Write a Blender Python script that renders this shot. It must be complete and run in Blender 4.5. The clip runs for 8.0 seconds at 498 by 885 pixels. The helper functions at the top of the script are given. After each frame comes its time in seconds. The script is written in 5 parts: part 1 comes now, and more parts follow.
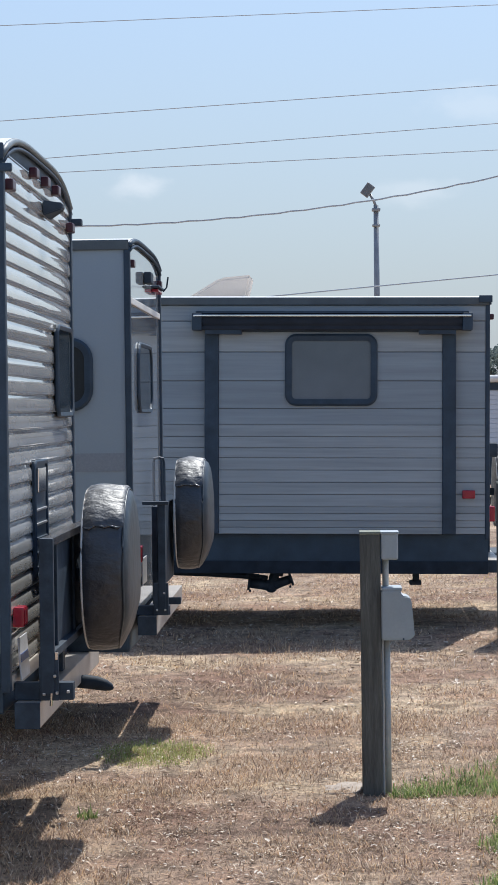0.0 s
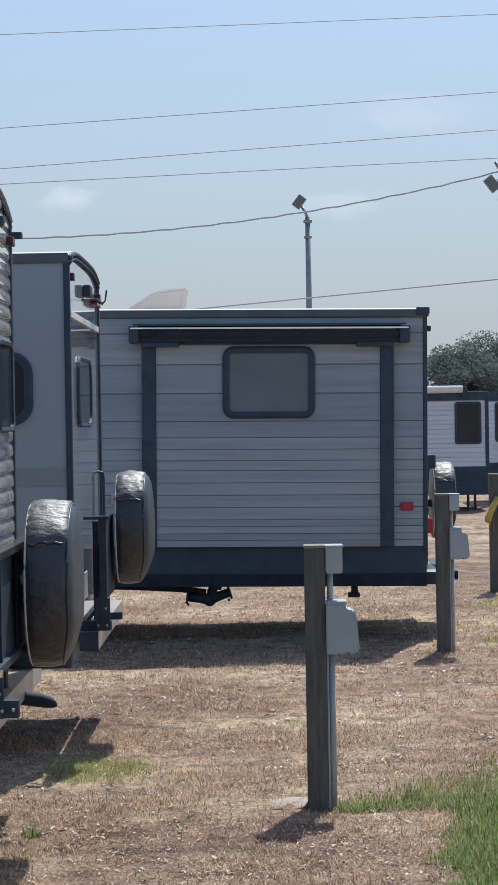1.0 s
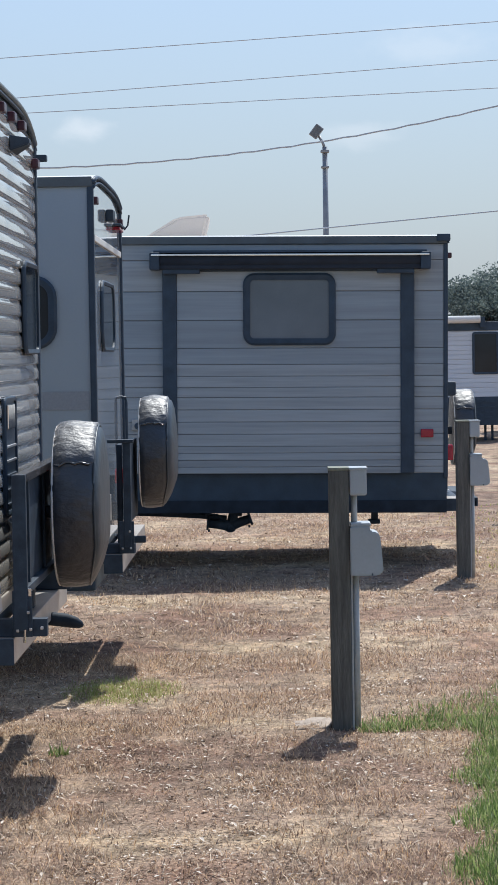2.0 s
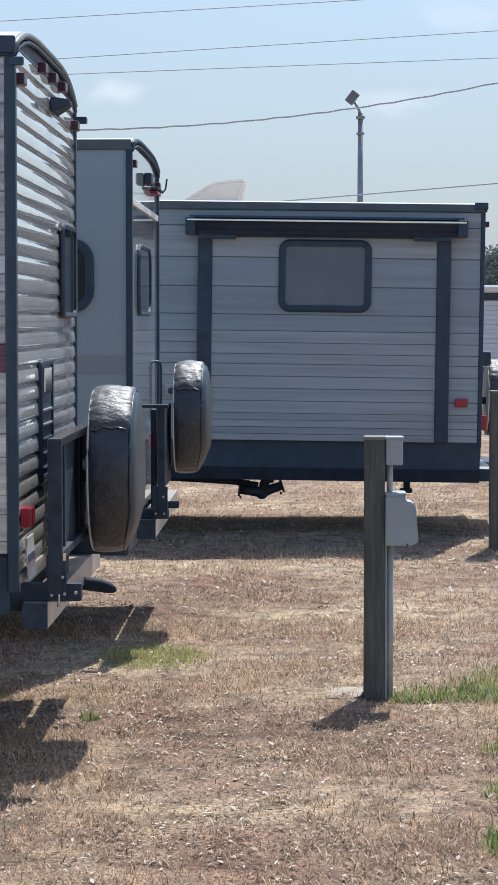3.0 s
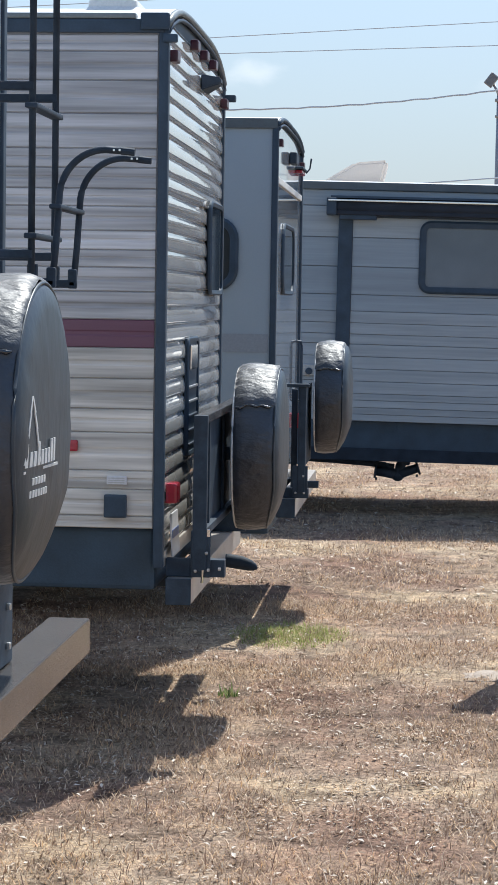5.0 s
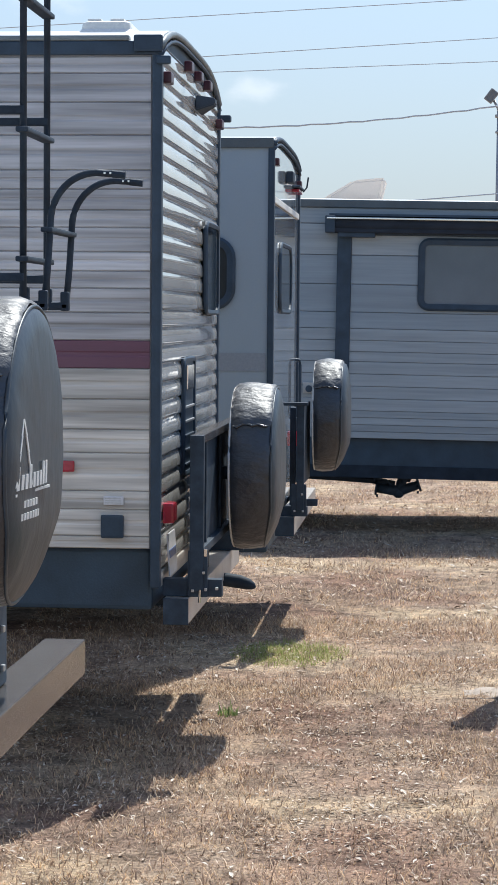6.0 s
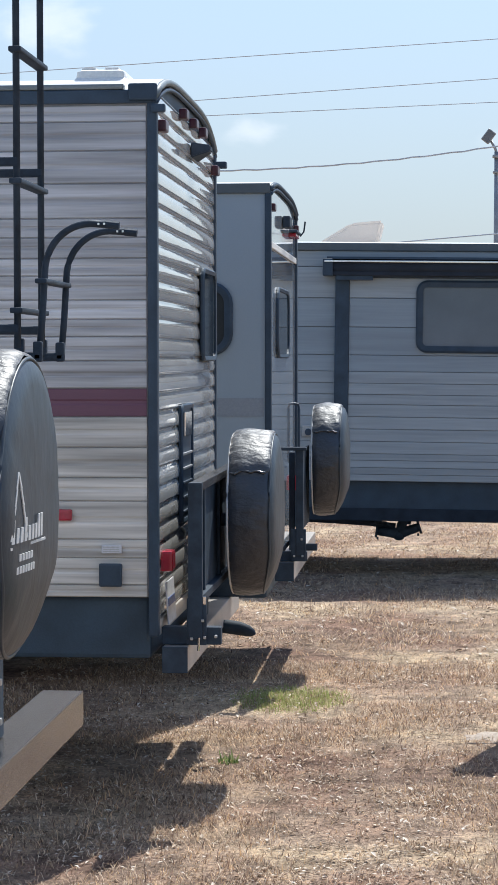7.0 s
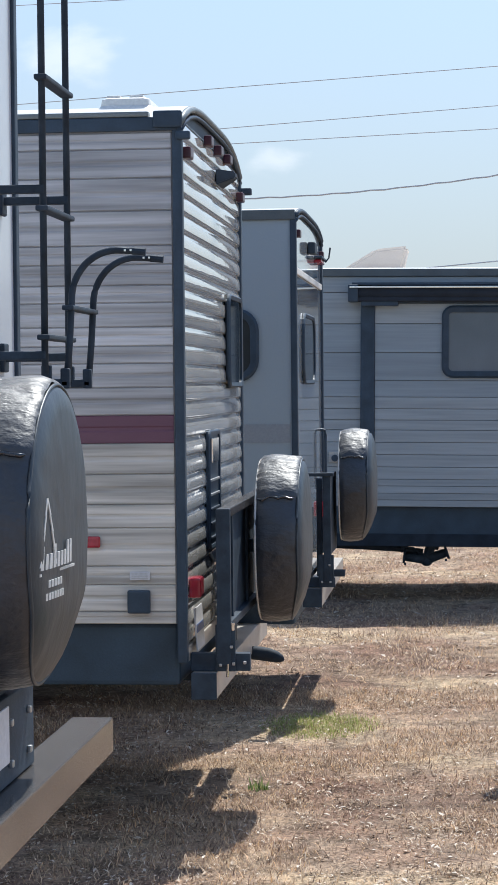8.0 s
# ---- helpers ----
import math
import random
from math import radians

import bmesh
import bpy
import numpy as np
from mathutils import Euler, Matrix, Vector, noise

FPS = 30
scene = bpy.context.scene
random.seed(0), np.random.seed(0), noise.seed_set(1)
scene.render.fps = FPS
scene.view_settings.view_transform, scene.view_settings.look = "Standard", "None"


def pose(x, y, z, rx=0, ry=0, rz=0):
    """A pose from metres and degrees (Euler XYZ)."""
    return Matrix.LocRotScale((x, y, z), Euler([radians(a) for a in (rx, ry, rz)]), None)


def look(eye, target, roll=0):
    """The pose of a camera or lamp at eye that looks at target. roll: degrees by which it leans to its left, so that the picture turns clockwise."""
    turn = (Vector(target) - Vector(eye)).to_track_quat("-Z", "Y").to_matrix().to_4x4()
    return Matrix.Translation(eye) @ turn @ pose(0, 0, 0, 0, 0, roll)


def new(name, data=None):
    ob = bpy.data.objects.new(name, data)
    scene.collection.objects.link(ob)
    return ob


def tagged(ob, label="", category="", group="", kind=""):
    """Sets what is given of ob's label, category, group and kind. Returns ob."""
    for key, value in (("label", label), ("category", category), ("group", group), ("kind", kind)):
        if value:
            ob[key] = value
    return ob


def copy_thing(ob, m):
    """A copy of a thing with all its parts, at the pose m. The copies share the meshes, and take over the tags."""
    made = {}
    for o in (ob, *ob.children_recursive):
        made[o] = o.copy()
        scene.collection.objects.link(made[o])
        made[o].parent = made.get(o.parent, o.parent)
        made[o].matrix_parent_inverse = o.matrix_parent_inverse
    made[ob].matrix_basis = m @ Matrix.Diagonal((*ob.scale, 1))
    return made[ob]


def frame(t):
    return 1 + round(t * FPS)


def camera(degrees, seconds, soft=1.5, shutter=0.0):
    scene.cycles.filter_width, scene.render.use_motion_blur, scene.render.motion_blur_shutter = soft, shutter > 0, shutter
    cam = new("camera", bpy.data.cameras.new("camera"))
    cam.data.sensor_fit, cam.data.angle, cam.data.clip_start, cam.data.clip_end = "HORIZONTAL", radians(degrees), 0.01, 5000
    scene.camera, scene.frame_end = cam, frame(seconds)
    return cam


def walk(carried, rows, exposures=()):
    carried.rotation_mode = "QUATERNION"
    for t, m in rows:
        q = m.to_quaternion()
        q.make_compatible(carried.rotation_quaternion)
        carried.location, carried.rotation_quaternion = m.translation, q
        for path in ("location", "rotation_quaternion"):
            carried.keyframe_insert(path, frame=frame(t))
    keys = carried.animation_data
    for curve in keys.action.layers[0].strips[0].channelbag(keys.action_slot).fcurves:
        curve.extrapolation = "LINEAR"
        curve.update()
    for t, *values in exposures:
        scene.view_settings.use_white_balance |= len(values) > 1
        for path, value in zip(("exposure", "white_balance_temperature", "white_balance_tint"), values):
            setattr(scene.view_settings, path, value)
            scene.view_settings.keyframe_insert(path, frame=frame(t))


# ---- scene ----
cam = camera(13.3, 8.0)
PATH = [
    (0, (0.155, 0.081, 1.972), (0.083, 2.079, 1.943), -0.7),
    (0.5, (0.087, 0.13, 1.993), (0.062, 2.13, 1.983), -0.7),
    (1, (0.09, 0.142, 1.983), (0.083, 2.142, 1.964), -1.0),
    (1.5, (0.072, 0.069, 1.927), (0.058, 2.068, 1.878), -1.2),
    (2.8, (0.002, 0.156, 1.948), (-0.044, 2.152, 1.835), -0.2),
    (3, (0.0, 0.154, 1.94), (-0.049, 2.15, 1.826), 0.0),
    (3.5, (0.009, 0.133, 1.945), (-0.056, 2.129, 1.829), 0.5),
    (4, (-0.029, 0.13, 1.946), (-0.125, 2.124, 1.827), 0.8),
    (4.5, (-0.064, 0.142, 1.939), (-0.2, 2.133, 1.813), 0.9),
    (5, (-0.071, 0.141, 1.928), (-0.24, 2.129, 1.796), 0.9),
    (6.5, (-0.021, 0.119, 1.954), (-0.192, 2.109, 1.855), 0.2),
    (7, (-0.021, 0.145, 1.965), (-0.196, 2.136, 1.887), -0.1),
    (7.5, (-0.027, 0.162, 1.956), (-0.216, 2.152, 1.896), -0.3),
    (8, (-0.027, 0.146, 1.957), (-0.226, 2.135, 1.905), -0.6),
]
walk(cam, [(t, look(eye, target, roll)) for t, eye, target, roll in PATH],
     exposures=[(0, 0.28, 6050, 8), (0.5, 0.24, 6050, 8), (1.0, 0.15, 6050, 8), (1.5, 0.20, 6040, 8), (3.0, 0.36, 6020, 7), (4.0, 0.44, 6030, 7), (5.0, 0.49, 6060, 6), (8.0, 0.48, 6080, 7)])

# ---------------------------------------------------------------- light
SUN_TO = Vector((0.20, 0.60, 1.0)).normalized()
world = bpy.data.worlds.new("sky")
scene.world = world
world.use_nodes = True
wn, wl = world.node_tree.nodes, world.node_tree.links
wn.clear()
w_out = wn.new("ShaderNodeOutputWorld")
w_bg = wn.new("ShaderNodeBackground")
w_sky = wn.new("ShaderNodeTexSky")
w_sky.sky_type = "NISHITA"
w_sky.sun_disc = False
w_sky.sun_elevation = math.asin(SUN_TO.z)
w_sky.sun_rotation = math.atan2(SUN_TO.x, SUN_TO.y)
w_sky.altitude = 0
w_sky.air_density = 1.0
w_sky.dust_density = 1.0
w_sky.ozone_density = 2.5
w_bg.inputs["Strength"].default_value = 0.14
# a few small soft clouds
w_co = wn.new("ShaderNodeTexCoord")
w_map = wn.new("ShaderNodeMapping")
w_map.inputs["Scale"].default_value = (60, 60, 110)
w_noise = wn.new("ShaderNodeTexNoise")
w_noise.inputs["Scale"].default_value = 1.0
w_noise.inputs["Detail"].default_value = 5
wl.new(w_co.outputs["Generated"], w_map.inputs["Vector"])
wl.new(w_map.outputs["Vector"], w_noise.inputs["Vector"])
w_sep = wn.new("ShaderNodeSeparateXYZ")
w_low = wn.new("ShaderNodeMapRange")
w_low.inputs["From Min"].default_value = 0.0
w_low.inputs["From Max"].default_value = 0.40
w_low.inputs["To Min"].default_value = 0.92
w_low.inputs["To Max"].default_value = 0.0
w_haze = wn.new("ShaderNodeMixRGB")
w_haze.inputs["Color2"].default_value = (2.56, 2.74, 2.97, 1)
wl.new(w_co.outputs["Generated"], w_sep.inputs["Vector"])
wl.new(w_sep.outputs["Z"], w_low.inputs["Value"])
wl.new(w_low.outputs["Result"], w_haze.inputs["Fac"])
wl.new(w_sky.outputs["Color"], w_haze.inputs["Color1"])
w_last = w_haze.outputs["Color"]
for (cx, cy, cz), wide, high, dense in (((-0.086, 0.991, 0.105), 0.015, 0.0075, 0.75), ((-0.180, 0.972, 0.153), 0.024, 0.015, 0.8),
                                        ((0.043, 0.994, 0.101), 0.022, 0.007, 0.4), ((0.075, 0.987, 0.140), 0.035, 0.010, 0.35),
                                        ((-0.30, 0.94, 0.17), 0.04, 0.014, 0.6), ((0.26, 0.95, 0.13), 0.04, 0.012, 0.6)):
    d = wn.new("ShaderNodeVectorMath")
    d.operation = "SUBTRACT"
    d.inputs[1].default_value = (cx, cy, cz)
    e = wn.new("ShaderNodeVectorMath")
    e.operation = "MULTIPLY"
    e.inputs[1].default_value = (1 / wide, 0.2 / wide, 1 / high)
    f = wn.new("ShaderNodeVectorMath")
    f.operation = "LENGTH"
    g = wn.new("ShaderNodeMath")
    g.operation = "MULTIPLY_ADD"
    g.inputs[1].default_value = 1.7
    h = wn.new("ShaderNodeMapRange")
    h.interpolation_type = "SMOOTHSTEP"
    h.inputs["From Min"].default_value = 2.0
    h.inputs["From Max"].default_value = 0.9
    h.inputs["To Max"].default_value = dense * 0.62
    m = wn.new("ShaderNodeMixRGB")
    m.inputs["Color2"].default_value = (5.7, 5.7, 5.8, 1)
    wl.new(w_co.outputs["Generated"], d.inputs[0])
    wl.new(d.outputs["Vector"], e.inputs[0])
    wl.new(e.outputs["Vector"], f.inputs[0])
    wl.new(w_noise.outputs["Fac"], g.inputs[0])
    wl.new(f.outputs["Value"], g.inputs[2])
    wl.new(g.outputs[0], h.inputs["Value"])
    wl.new(h.outputs["Result"], m.inputs["Fac"])
    wl.new(w_last, m.inputs["Color1"])
    w_last = m.outputs["Color"]
wl.new(w_last, w_bg.inputs["Color"])
wl.new(w_bg.outputs["Background"], w_out.inputs["Surface"])

sun_data = bpy.data.lights.new("sun", "SUN")
sun_data.energy = 4.4
sun_data.angle = radians(0.6)
sun_data.color = (1.0, 0.95, 0.87)
sun = new("sun", sun_data)
sun.matrix_world = look(SUN_TO * 60, (0, 0, 0))


# ---------------------------------------------------------------- materials
def mat(name, col, rough=0.6, metal=0.0, var=0.12, scale=6.0, fine=0.08, fscale=90.0, bump=0.0, bscale=120.0,
        stretch=(1, 1, 1), each=0.0, shift=0.0, tint=None, spec=0.5):
    """A principled surface with variation at two scales, stretched along an axis where the grain runs."""
    m = bpy.data.materials.new(name)
    m.use_nodes = True
    n, l = m.node_tree.nodes, m.node_tree.links
    p = n["Principled BSDF"]
    p.inputs["Roughness"].default_value = rough
    p.inputs["Metallic"].default_value = metal
    p.inputs["Specular IOR Level"].default_value = spec
    co = n.new("ShaderNodeTexCoord")
    mp = n.new("ShaderNodeMapping")
    mp.inputs["Scale"].default_value = stretch
    l.new(co.outputs["Object"], mp.inputs["Vector"])
    vec = mp.outputs["Vector"]
    if shift or each:
        info = n.new("ShaderNodeObjectInfo")
    if shift:
        mul = n.new("ShaderNodeMath")
        mul.operation = "MULTIPLY"
        mul.inputs[1].default_value = shift
        l.new(info.outputs["Random"], mul.inputs[0])
        add = n.new("ShaderNodeVectorMath")
        add.operation = "ADD"
        l.new(vec, add.inputs[0])
        l.new(mul.outputs[0], add.inputs[1])
        vec = add.outputs["Vector"]
    n1 = n.new("ShaderNodeTexNoise")
    n1.inputs["Scale"].default_value = scale
    n1.inputs["Detail"].default_value = 4
    n2 = n.new("ShaderNodeTexNoise")
    n2.inputs["Scale"].default_value = fscale
    n2.inputs["Detail"].default_value = 3
    l.new(vec, n1.inputs["Vector"])
    l.new(vec, n2.inputs["Vector"])
    ramp = n.new("ShaderNodeValToRGB")
    ramp.color_ramp.elements[0].position = 0.3
    ramp.color_ramp.elements[1].position = 0.7
    lo = [c * (1 - var) for c in (tint or col)]
    hi = [min(1, c * (1 + var)) for c in col]
    ramp.color_ramp.elements[0].color = (*lo, 1)
    ramp.color_ramp.elements[1].color = (*hi, 1)
    l.new(n1.outputs["Fac"], ramp.inputs["Fac"])
    rng = n.new("ShaderNodeMapRange")
    rng.inputs["From Min"].default_value = 0.25
    rng.inputs["From Max"].default_value = 0.75
    rng.inputs["To Min"].default_value = 1 - fine
    rng.inputs["To Max"].default_value = 1 + fine
    l.new(n2.outputs["Fac"], rng.inputs["Value"])
    val = rng.outputs["Result"]
    if each:
        r2 = n.new("ShaderNodeMapRange")
        r2.inputs["To Min"].default_value = 1 - each
        r2.inputs["To Max"].default_value = 1 + each
        l.new(info.outputs["Random"], r2.inputs["Value"])
        mm = n.new("ShaderNodeMath")
        mm.operation = "MULTIPLY"
        l.new(val, mm.inputs[0])
        l.new(r2.outputs["Result"], mm.inputs[1])
        val = mm.outputs[0]
    sc = n.new("ShaderNodeVectorMath")
    sc.operation = "SCALE"
    l.new(ramp.outputs["Color"], sc.inputs[0])
    l.new(val, sc.inputs["Scale"])
    l.new(sc.outputs["Vector"], p.inputs["Base Color"])
    if bump:
        n3 = n.new("ShaderNodeTexNoise")
        n3.inputs["Scale"].default_value = bscale
        n3.inputs["Detail"].default_value = 4
        l.new(vec, n3.inputs["Vector"])
        b = n.new("ShaderNodeBump")
        b.inputs["Strength"].default_value = bump
        b.inputs["Distance"].default_value = 0.02
        l.new(n3.outputs["Fac"], b.inputs["Height"])
        l.new(b.outputs["Normal"], p.inputs["Normal"])
    return m


STREAK = (0.35, 0.35, 9.0)
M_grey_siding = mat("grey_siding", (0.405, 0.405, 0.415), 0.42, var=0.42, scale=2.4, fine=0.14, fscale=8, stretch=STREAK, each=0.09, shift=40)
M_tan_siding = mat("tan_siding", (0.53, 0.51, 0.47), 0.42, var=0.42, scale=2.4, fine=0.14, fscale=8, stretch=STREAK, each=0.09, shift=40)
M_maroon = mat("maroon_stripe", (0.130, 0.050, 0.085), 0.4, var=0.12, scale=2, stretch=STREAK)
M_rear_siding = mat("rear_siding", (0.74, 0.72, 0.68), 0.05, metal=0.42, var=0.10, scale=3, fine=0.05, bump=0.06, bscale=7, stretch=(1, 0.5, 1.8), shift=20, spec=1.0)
M_rear_siding.node_tree.nodes["Principled BSDF"].inputs["IOR"].default_value = 1.9
M_far_upper = mat("slate_siding", (0.265, 0.315, 0.355), 0.45, var=0.10, scale=2.0, fine=0.06, fscale=7, stretch=STREAK, each=0.05, shift=40)
M_far_lower = mat("pale_siding", (0.315, 0.357, 0.385), 0.45, var=0.14, scale=2.0, fine=0.08, fscale=7, stretch=STREAK, each=0.06, shift=40)
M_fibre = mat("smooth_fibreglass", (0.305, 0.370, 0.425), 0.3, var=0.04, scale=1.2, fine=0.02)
M_fibre_dark = mat("fibreglass_stripe", (0.262, 0.295, 0.335), 0.3, var=0.05, scale=1.2)
M_fibre_rear = mat("white_fibreglass", (0.66, 0.69, 0.73), 0.22, var=0.04, scale=1.5, fine=0.02)
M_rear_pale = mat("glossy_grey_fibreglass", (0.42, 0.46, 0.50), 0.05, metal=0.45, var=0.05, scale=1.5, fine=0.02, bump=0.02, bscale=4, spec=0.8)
# wall behind the siding, coloured darker to deepen the shade in its gaps
M_joint_shade = mat("grey_joint_shade", (0.25, 0.25, 0.255), 0.6, var=0.1)
M_joint_shade_dark = mat("slate_joint_shade", (0.115, 0.138, 0.160), 0.6, var=0.1)
M_eave = mat("grey_eave_trim", (0.085, 0.104, 0.115), 0.45, var=0.15, scale=6)
# bluish lift in the trim, belly and steel blacks stands in for lens haze
M_trim = mat("dark_trim", (0.038, 0.061, 0.090), 0.5, var=0.2, scale=8, spec=0.3)
M_roof = mat("pale_roof_membrane", (0.55, 0.56, 0.55), 0.5, var=0.1, scale=4)
M_roofedge = mat("grey_green_roof_edge", (0.17, 0.195, 0.20), 0.45, var=0.12, scale=6)
M_belly = mat("black_underbelly", (0.030, 0.055, 0.083), 0.65, var=0.25, scale=5, bump=0.1)
M_rail = mat("black_chassis_rail", (0.018, 0.028, 0.042), 0.7, var=0.3, scale=8, bump=0.1, spec=0.25)
M_steel = mat("black_painted_steel", (0.033, 0.049, 0.070), 0.6, var=0.3, scale=12, bump=0.08, spec=0.25)
M_bumper = mat("weathered_bumper_steel", (0.44, 0.40, 0.36), 0.36, metal=0.15, var=0.18, scale=5, fine=0.1, bump=0.06)
M_bumper_brown = mat("brown_grey_bumper_steel", (0.13, 0.120, 0.115), 0.20, metal=0.55, var=0.2, scale=4, fine=0.1, bump=0.05)
M_vinyl = mat("dusty_black_vinyl", (0.015, 0.021, 0.032), 0.52, var=0.3, scale=9, fine=0.2, bump=0.55, bscale=15, stretch=(0.9, 1.6, 1.2), spec=1.0)
vinyl = M_vinyl.node_tree.nodes["Principled BSDF"].inputs
vinyl["Sheen Weight"].default_value = 0.5
vinyl["Sheen Roughness"].default_value = 0.3
vinyl["Sheen Tint"].default_value = (1.0, 0.93, 0.86, 1)
M_vinyl_gloss = mat("glossy_black_vinyl", (0.012, 0.017, 0.025), 0.22, var=0.2, scale=12, bump=0.3, bscale=20, spec=1.0)
M_vinyl_face = mat("dark_vinyl_face", (0.034, 0.047, 0.060), 0.45, var=0.2, scale=9, bump=0.22, bscale=11, stretch=(1, 1.5, 0.9), spec=0.6)
M_vent = mat("translucent_vent_plastic", (0.78, 0.73, 0.68), 0.45, var=0.05, scale=5)
vent_nodes, vent_links = M_vent.node_tree.nodes, M_vent.node_tree.links
vent_tr = vent_nodes.new("ShaderNodeBsdfTranslucent")
vent_tr.inputs["Color"].default_value = (0.80, 0.75, 0.70, 1)
vent_mix = vent_nodes.new("ShaderNodeMixShader")
vent_mix.inputs["Fac"].default_value = 0.6
vent_links.new(vent_nodes["Principled BSDF"].outputs["BSDF"], vent_mix.inputs[1])
vent_links.new(vent_tr.outputs["BSDF"], vent_mix.inputs[2])
vent_links.new(vent_mix.outputs["Shader"], vent_nodes["Material Output"].inputs["Surface"])
M_white = mat("white_plastic", (0.76, 0.74, 0.69), 0.4, var=0.06, scale=6)
M_piping = mat("white_piping", (0.62, 0.62, 0.60), 0.5, var=0.1, scale=20)
M_red = mat("red_lens", (0.36, 0.022, 0.042), 0.18, var=0.15, scale=30)
M_darkred = mat("dark_red_lens", (0.055, 0.010, 0.022), 0.35, var=0.2, scale=30)
M_glass = mat("tinted_glass", (0.016, 0.024, 0.030), 0.06, var=0.2, scale=3, spec=0.35)
M_pane = mat("grey_window_pane", (0.11, 0.14, 0.17), 0.10, var=0.15, scale=2, spec=0.6)
M_plate = mat("plate_white", (0.62, 0.63, 0.66), 0.4, var=0.08, scale=20)
M_plate_blue = mat("plate_blue", (0.12, 0.2, 0.45), 0.4, var=0.1, scale=20)
M_chrome = mat("chrome", (0.75, 0.75, 0.74), 0.12, metal=1.0, var=0.05, scale=10)
M_wood = mat("weathered_post_wood", (0.115, 0.115, 0.103), 0.85, var=0.28, scale=5, fine=0.22, fscale=30, bump=0.35, bscale=30, stretch=(9, 9, 0.7))
M_postcap = mat("lichen_post_top", (0.24, 0.25, 0.20), 0.9, var=0.2, scale=20, bump=0.3)
M_box = mat("grey_electric_box", (0.36, 0.40, 0.42), 0.5, var=0.06, scale=7, fine=0.04)
M_conduit = mat("grey_conduit", (0.42, 0.43, 0.42), 0.5, var=0.12, scale=10)
M_rubber = mat("tyre_rubber", (0.025, 0.025, 0.026), 0.8, var=0.2, scale=20)
M_rim = mat("grey_wheel_rim", (0.5, 0.5, 0.5), 0.35, metal=0.8, var=0.1)
M_white_siding = mat("white_siding", (0.60, 0.65, 0.71), 0.4, var=0.05, scale=3, stretch=STREAK, each=0.04)
M_galv = mat("galvanised_pole", (0.30, 0.31, 0.32), 0.5, metal=0.4, var=0.15, scale=4)
M_awning = mat("awning_fabric", (0.018, 0.026, 0.040), 0.85, var=0.2, scale=6)
M_cable = mat("grey_cable", (0.44, 0.47, 0.50), 0.6, var=0.1)
M_gravel = mat("pale_concrete", (0.40, 0.33, 0.27), 0.9, var=0.15, scale=30, bump=0.4)
M_hose = mat("yellow_hose", (0.55, 0.42, 0.10), 0.4, var=0.15, scale=15)


def ground_material():
    m = bpy.data.materials.new("dry_earth")
    m.use_nodes = True
    n, l = m.node_tree.nodes, m.node_tree.links
    p = n["Principled BSDF"]
    p.inputs["Roughness"].default_value = 0.95
    p.inputs["Specular IOR Level"].default_value = 0.15
    co = n.new("ShaderNodeTexCoord")

    def tex(scale, detail, rough=0.55):
        t = n.new("ShaderNodeTexNoise")
        t.inputs["Scale"].default_value = scale
        t.inputs["Detail"].default_value = detail
        t.inputs["Roughness"].default_value = rough
        l.new(co.outputs["Object"], t.inputs["Vector"])
        return t

    def ramp(src, *stops):
        r = n.new("ShaderNodeValToRGB")
        e = r.color_ramp.elements
        e[0].position, e[0].color = stops[0][0], (*stops[0][1], 1)
        e[1].position, e[1].color = stops[-1][0], (*stops[-1][1], 1)
        for pos, c in stops[1:-1]:
            x = e.new(pos)
            x.color = (*c, 1)
        l.new(src, r.inputs["Fac"])
        return r

    def mix(kind, a, b, fac):
        x = n.new("ShaderNodeMixRGB")
        x.blend_type = kind
        if isinstance(fac, float):
            x.inputs["Fac"].default_value = fac
        else:
            l.new(fac, x.inputs["Fac"])
        l.new(a, x.inputs["Color1"])
        l.new(b, x.inputs["Color2"])
        return x

    big = ramp(tex(0.55, 4).outputs["Fac"], (0.36, (0.25, 0.175, 0.135)), (0.50, (0.40, 0.298, 0.222)), (0.64, (0.54, 0.425, 0.31)))
    mid = ramp(tex(5.0, 6, 0.65).outputs["Fac"], (0.36, (0.40, 0.38, 0.37)), (0.50, (0.90, 0.90, 0.90)), (0.66, (1.40, 1.36, 1.28)))
    small = ramp(tex(46.0, 5, 0.7).outputs["Fac"], (0.34, (0.22, 0.20, 0.19)), (0.50, (0.95, 0.94, 0.93)), (0.68, (1.75, 1.68, 1.58)))
    hue = ramp(tex(1.1, 3).outputs["Fac"], (0.36, (1.08, 0.96, 0.92)), (0.50, (1.0, 1.0, 1.0)), (0.64, (0.98, 0.97, 0.90)))
    c = mix("MULTIPLY", big.outputs["Color"], mid.outputs["Color"], 0.88)
    c = mix("MULTIPLY", c.outputs["Color"], hue.outputs["Color"], 0.8)
    c = mix("MULTIPLY", c.outputs["Color"], small.outputs["Color"], 0.75)
    l.new(c.outputs["Color"], p.inputs["Base Color"])
    b = n.new("ShaderNodeBump")
    b.inputs["Strength"].default_value = 0.9
    b.inputs["Distance"].default_value = 0.03
    l.new(tex(38.0, 6, 0.7).outputs["Fac"], b.inputs["Height"])
    l.new(b.outputs["Normal"], p.inputs["Normal"])
    return m


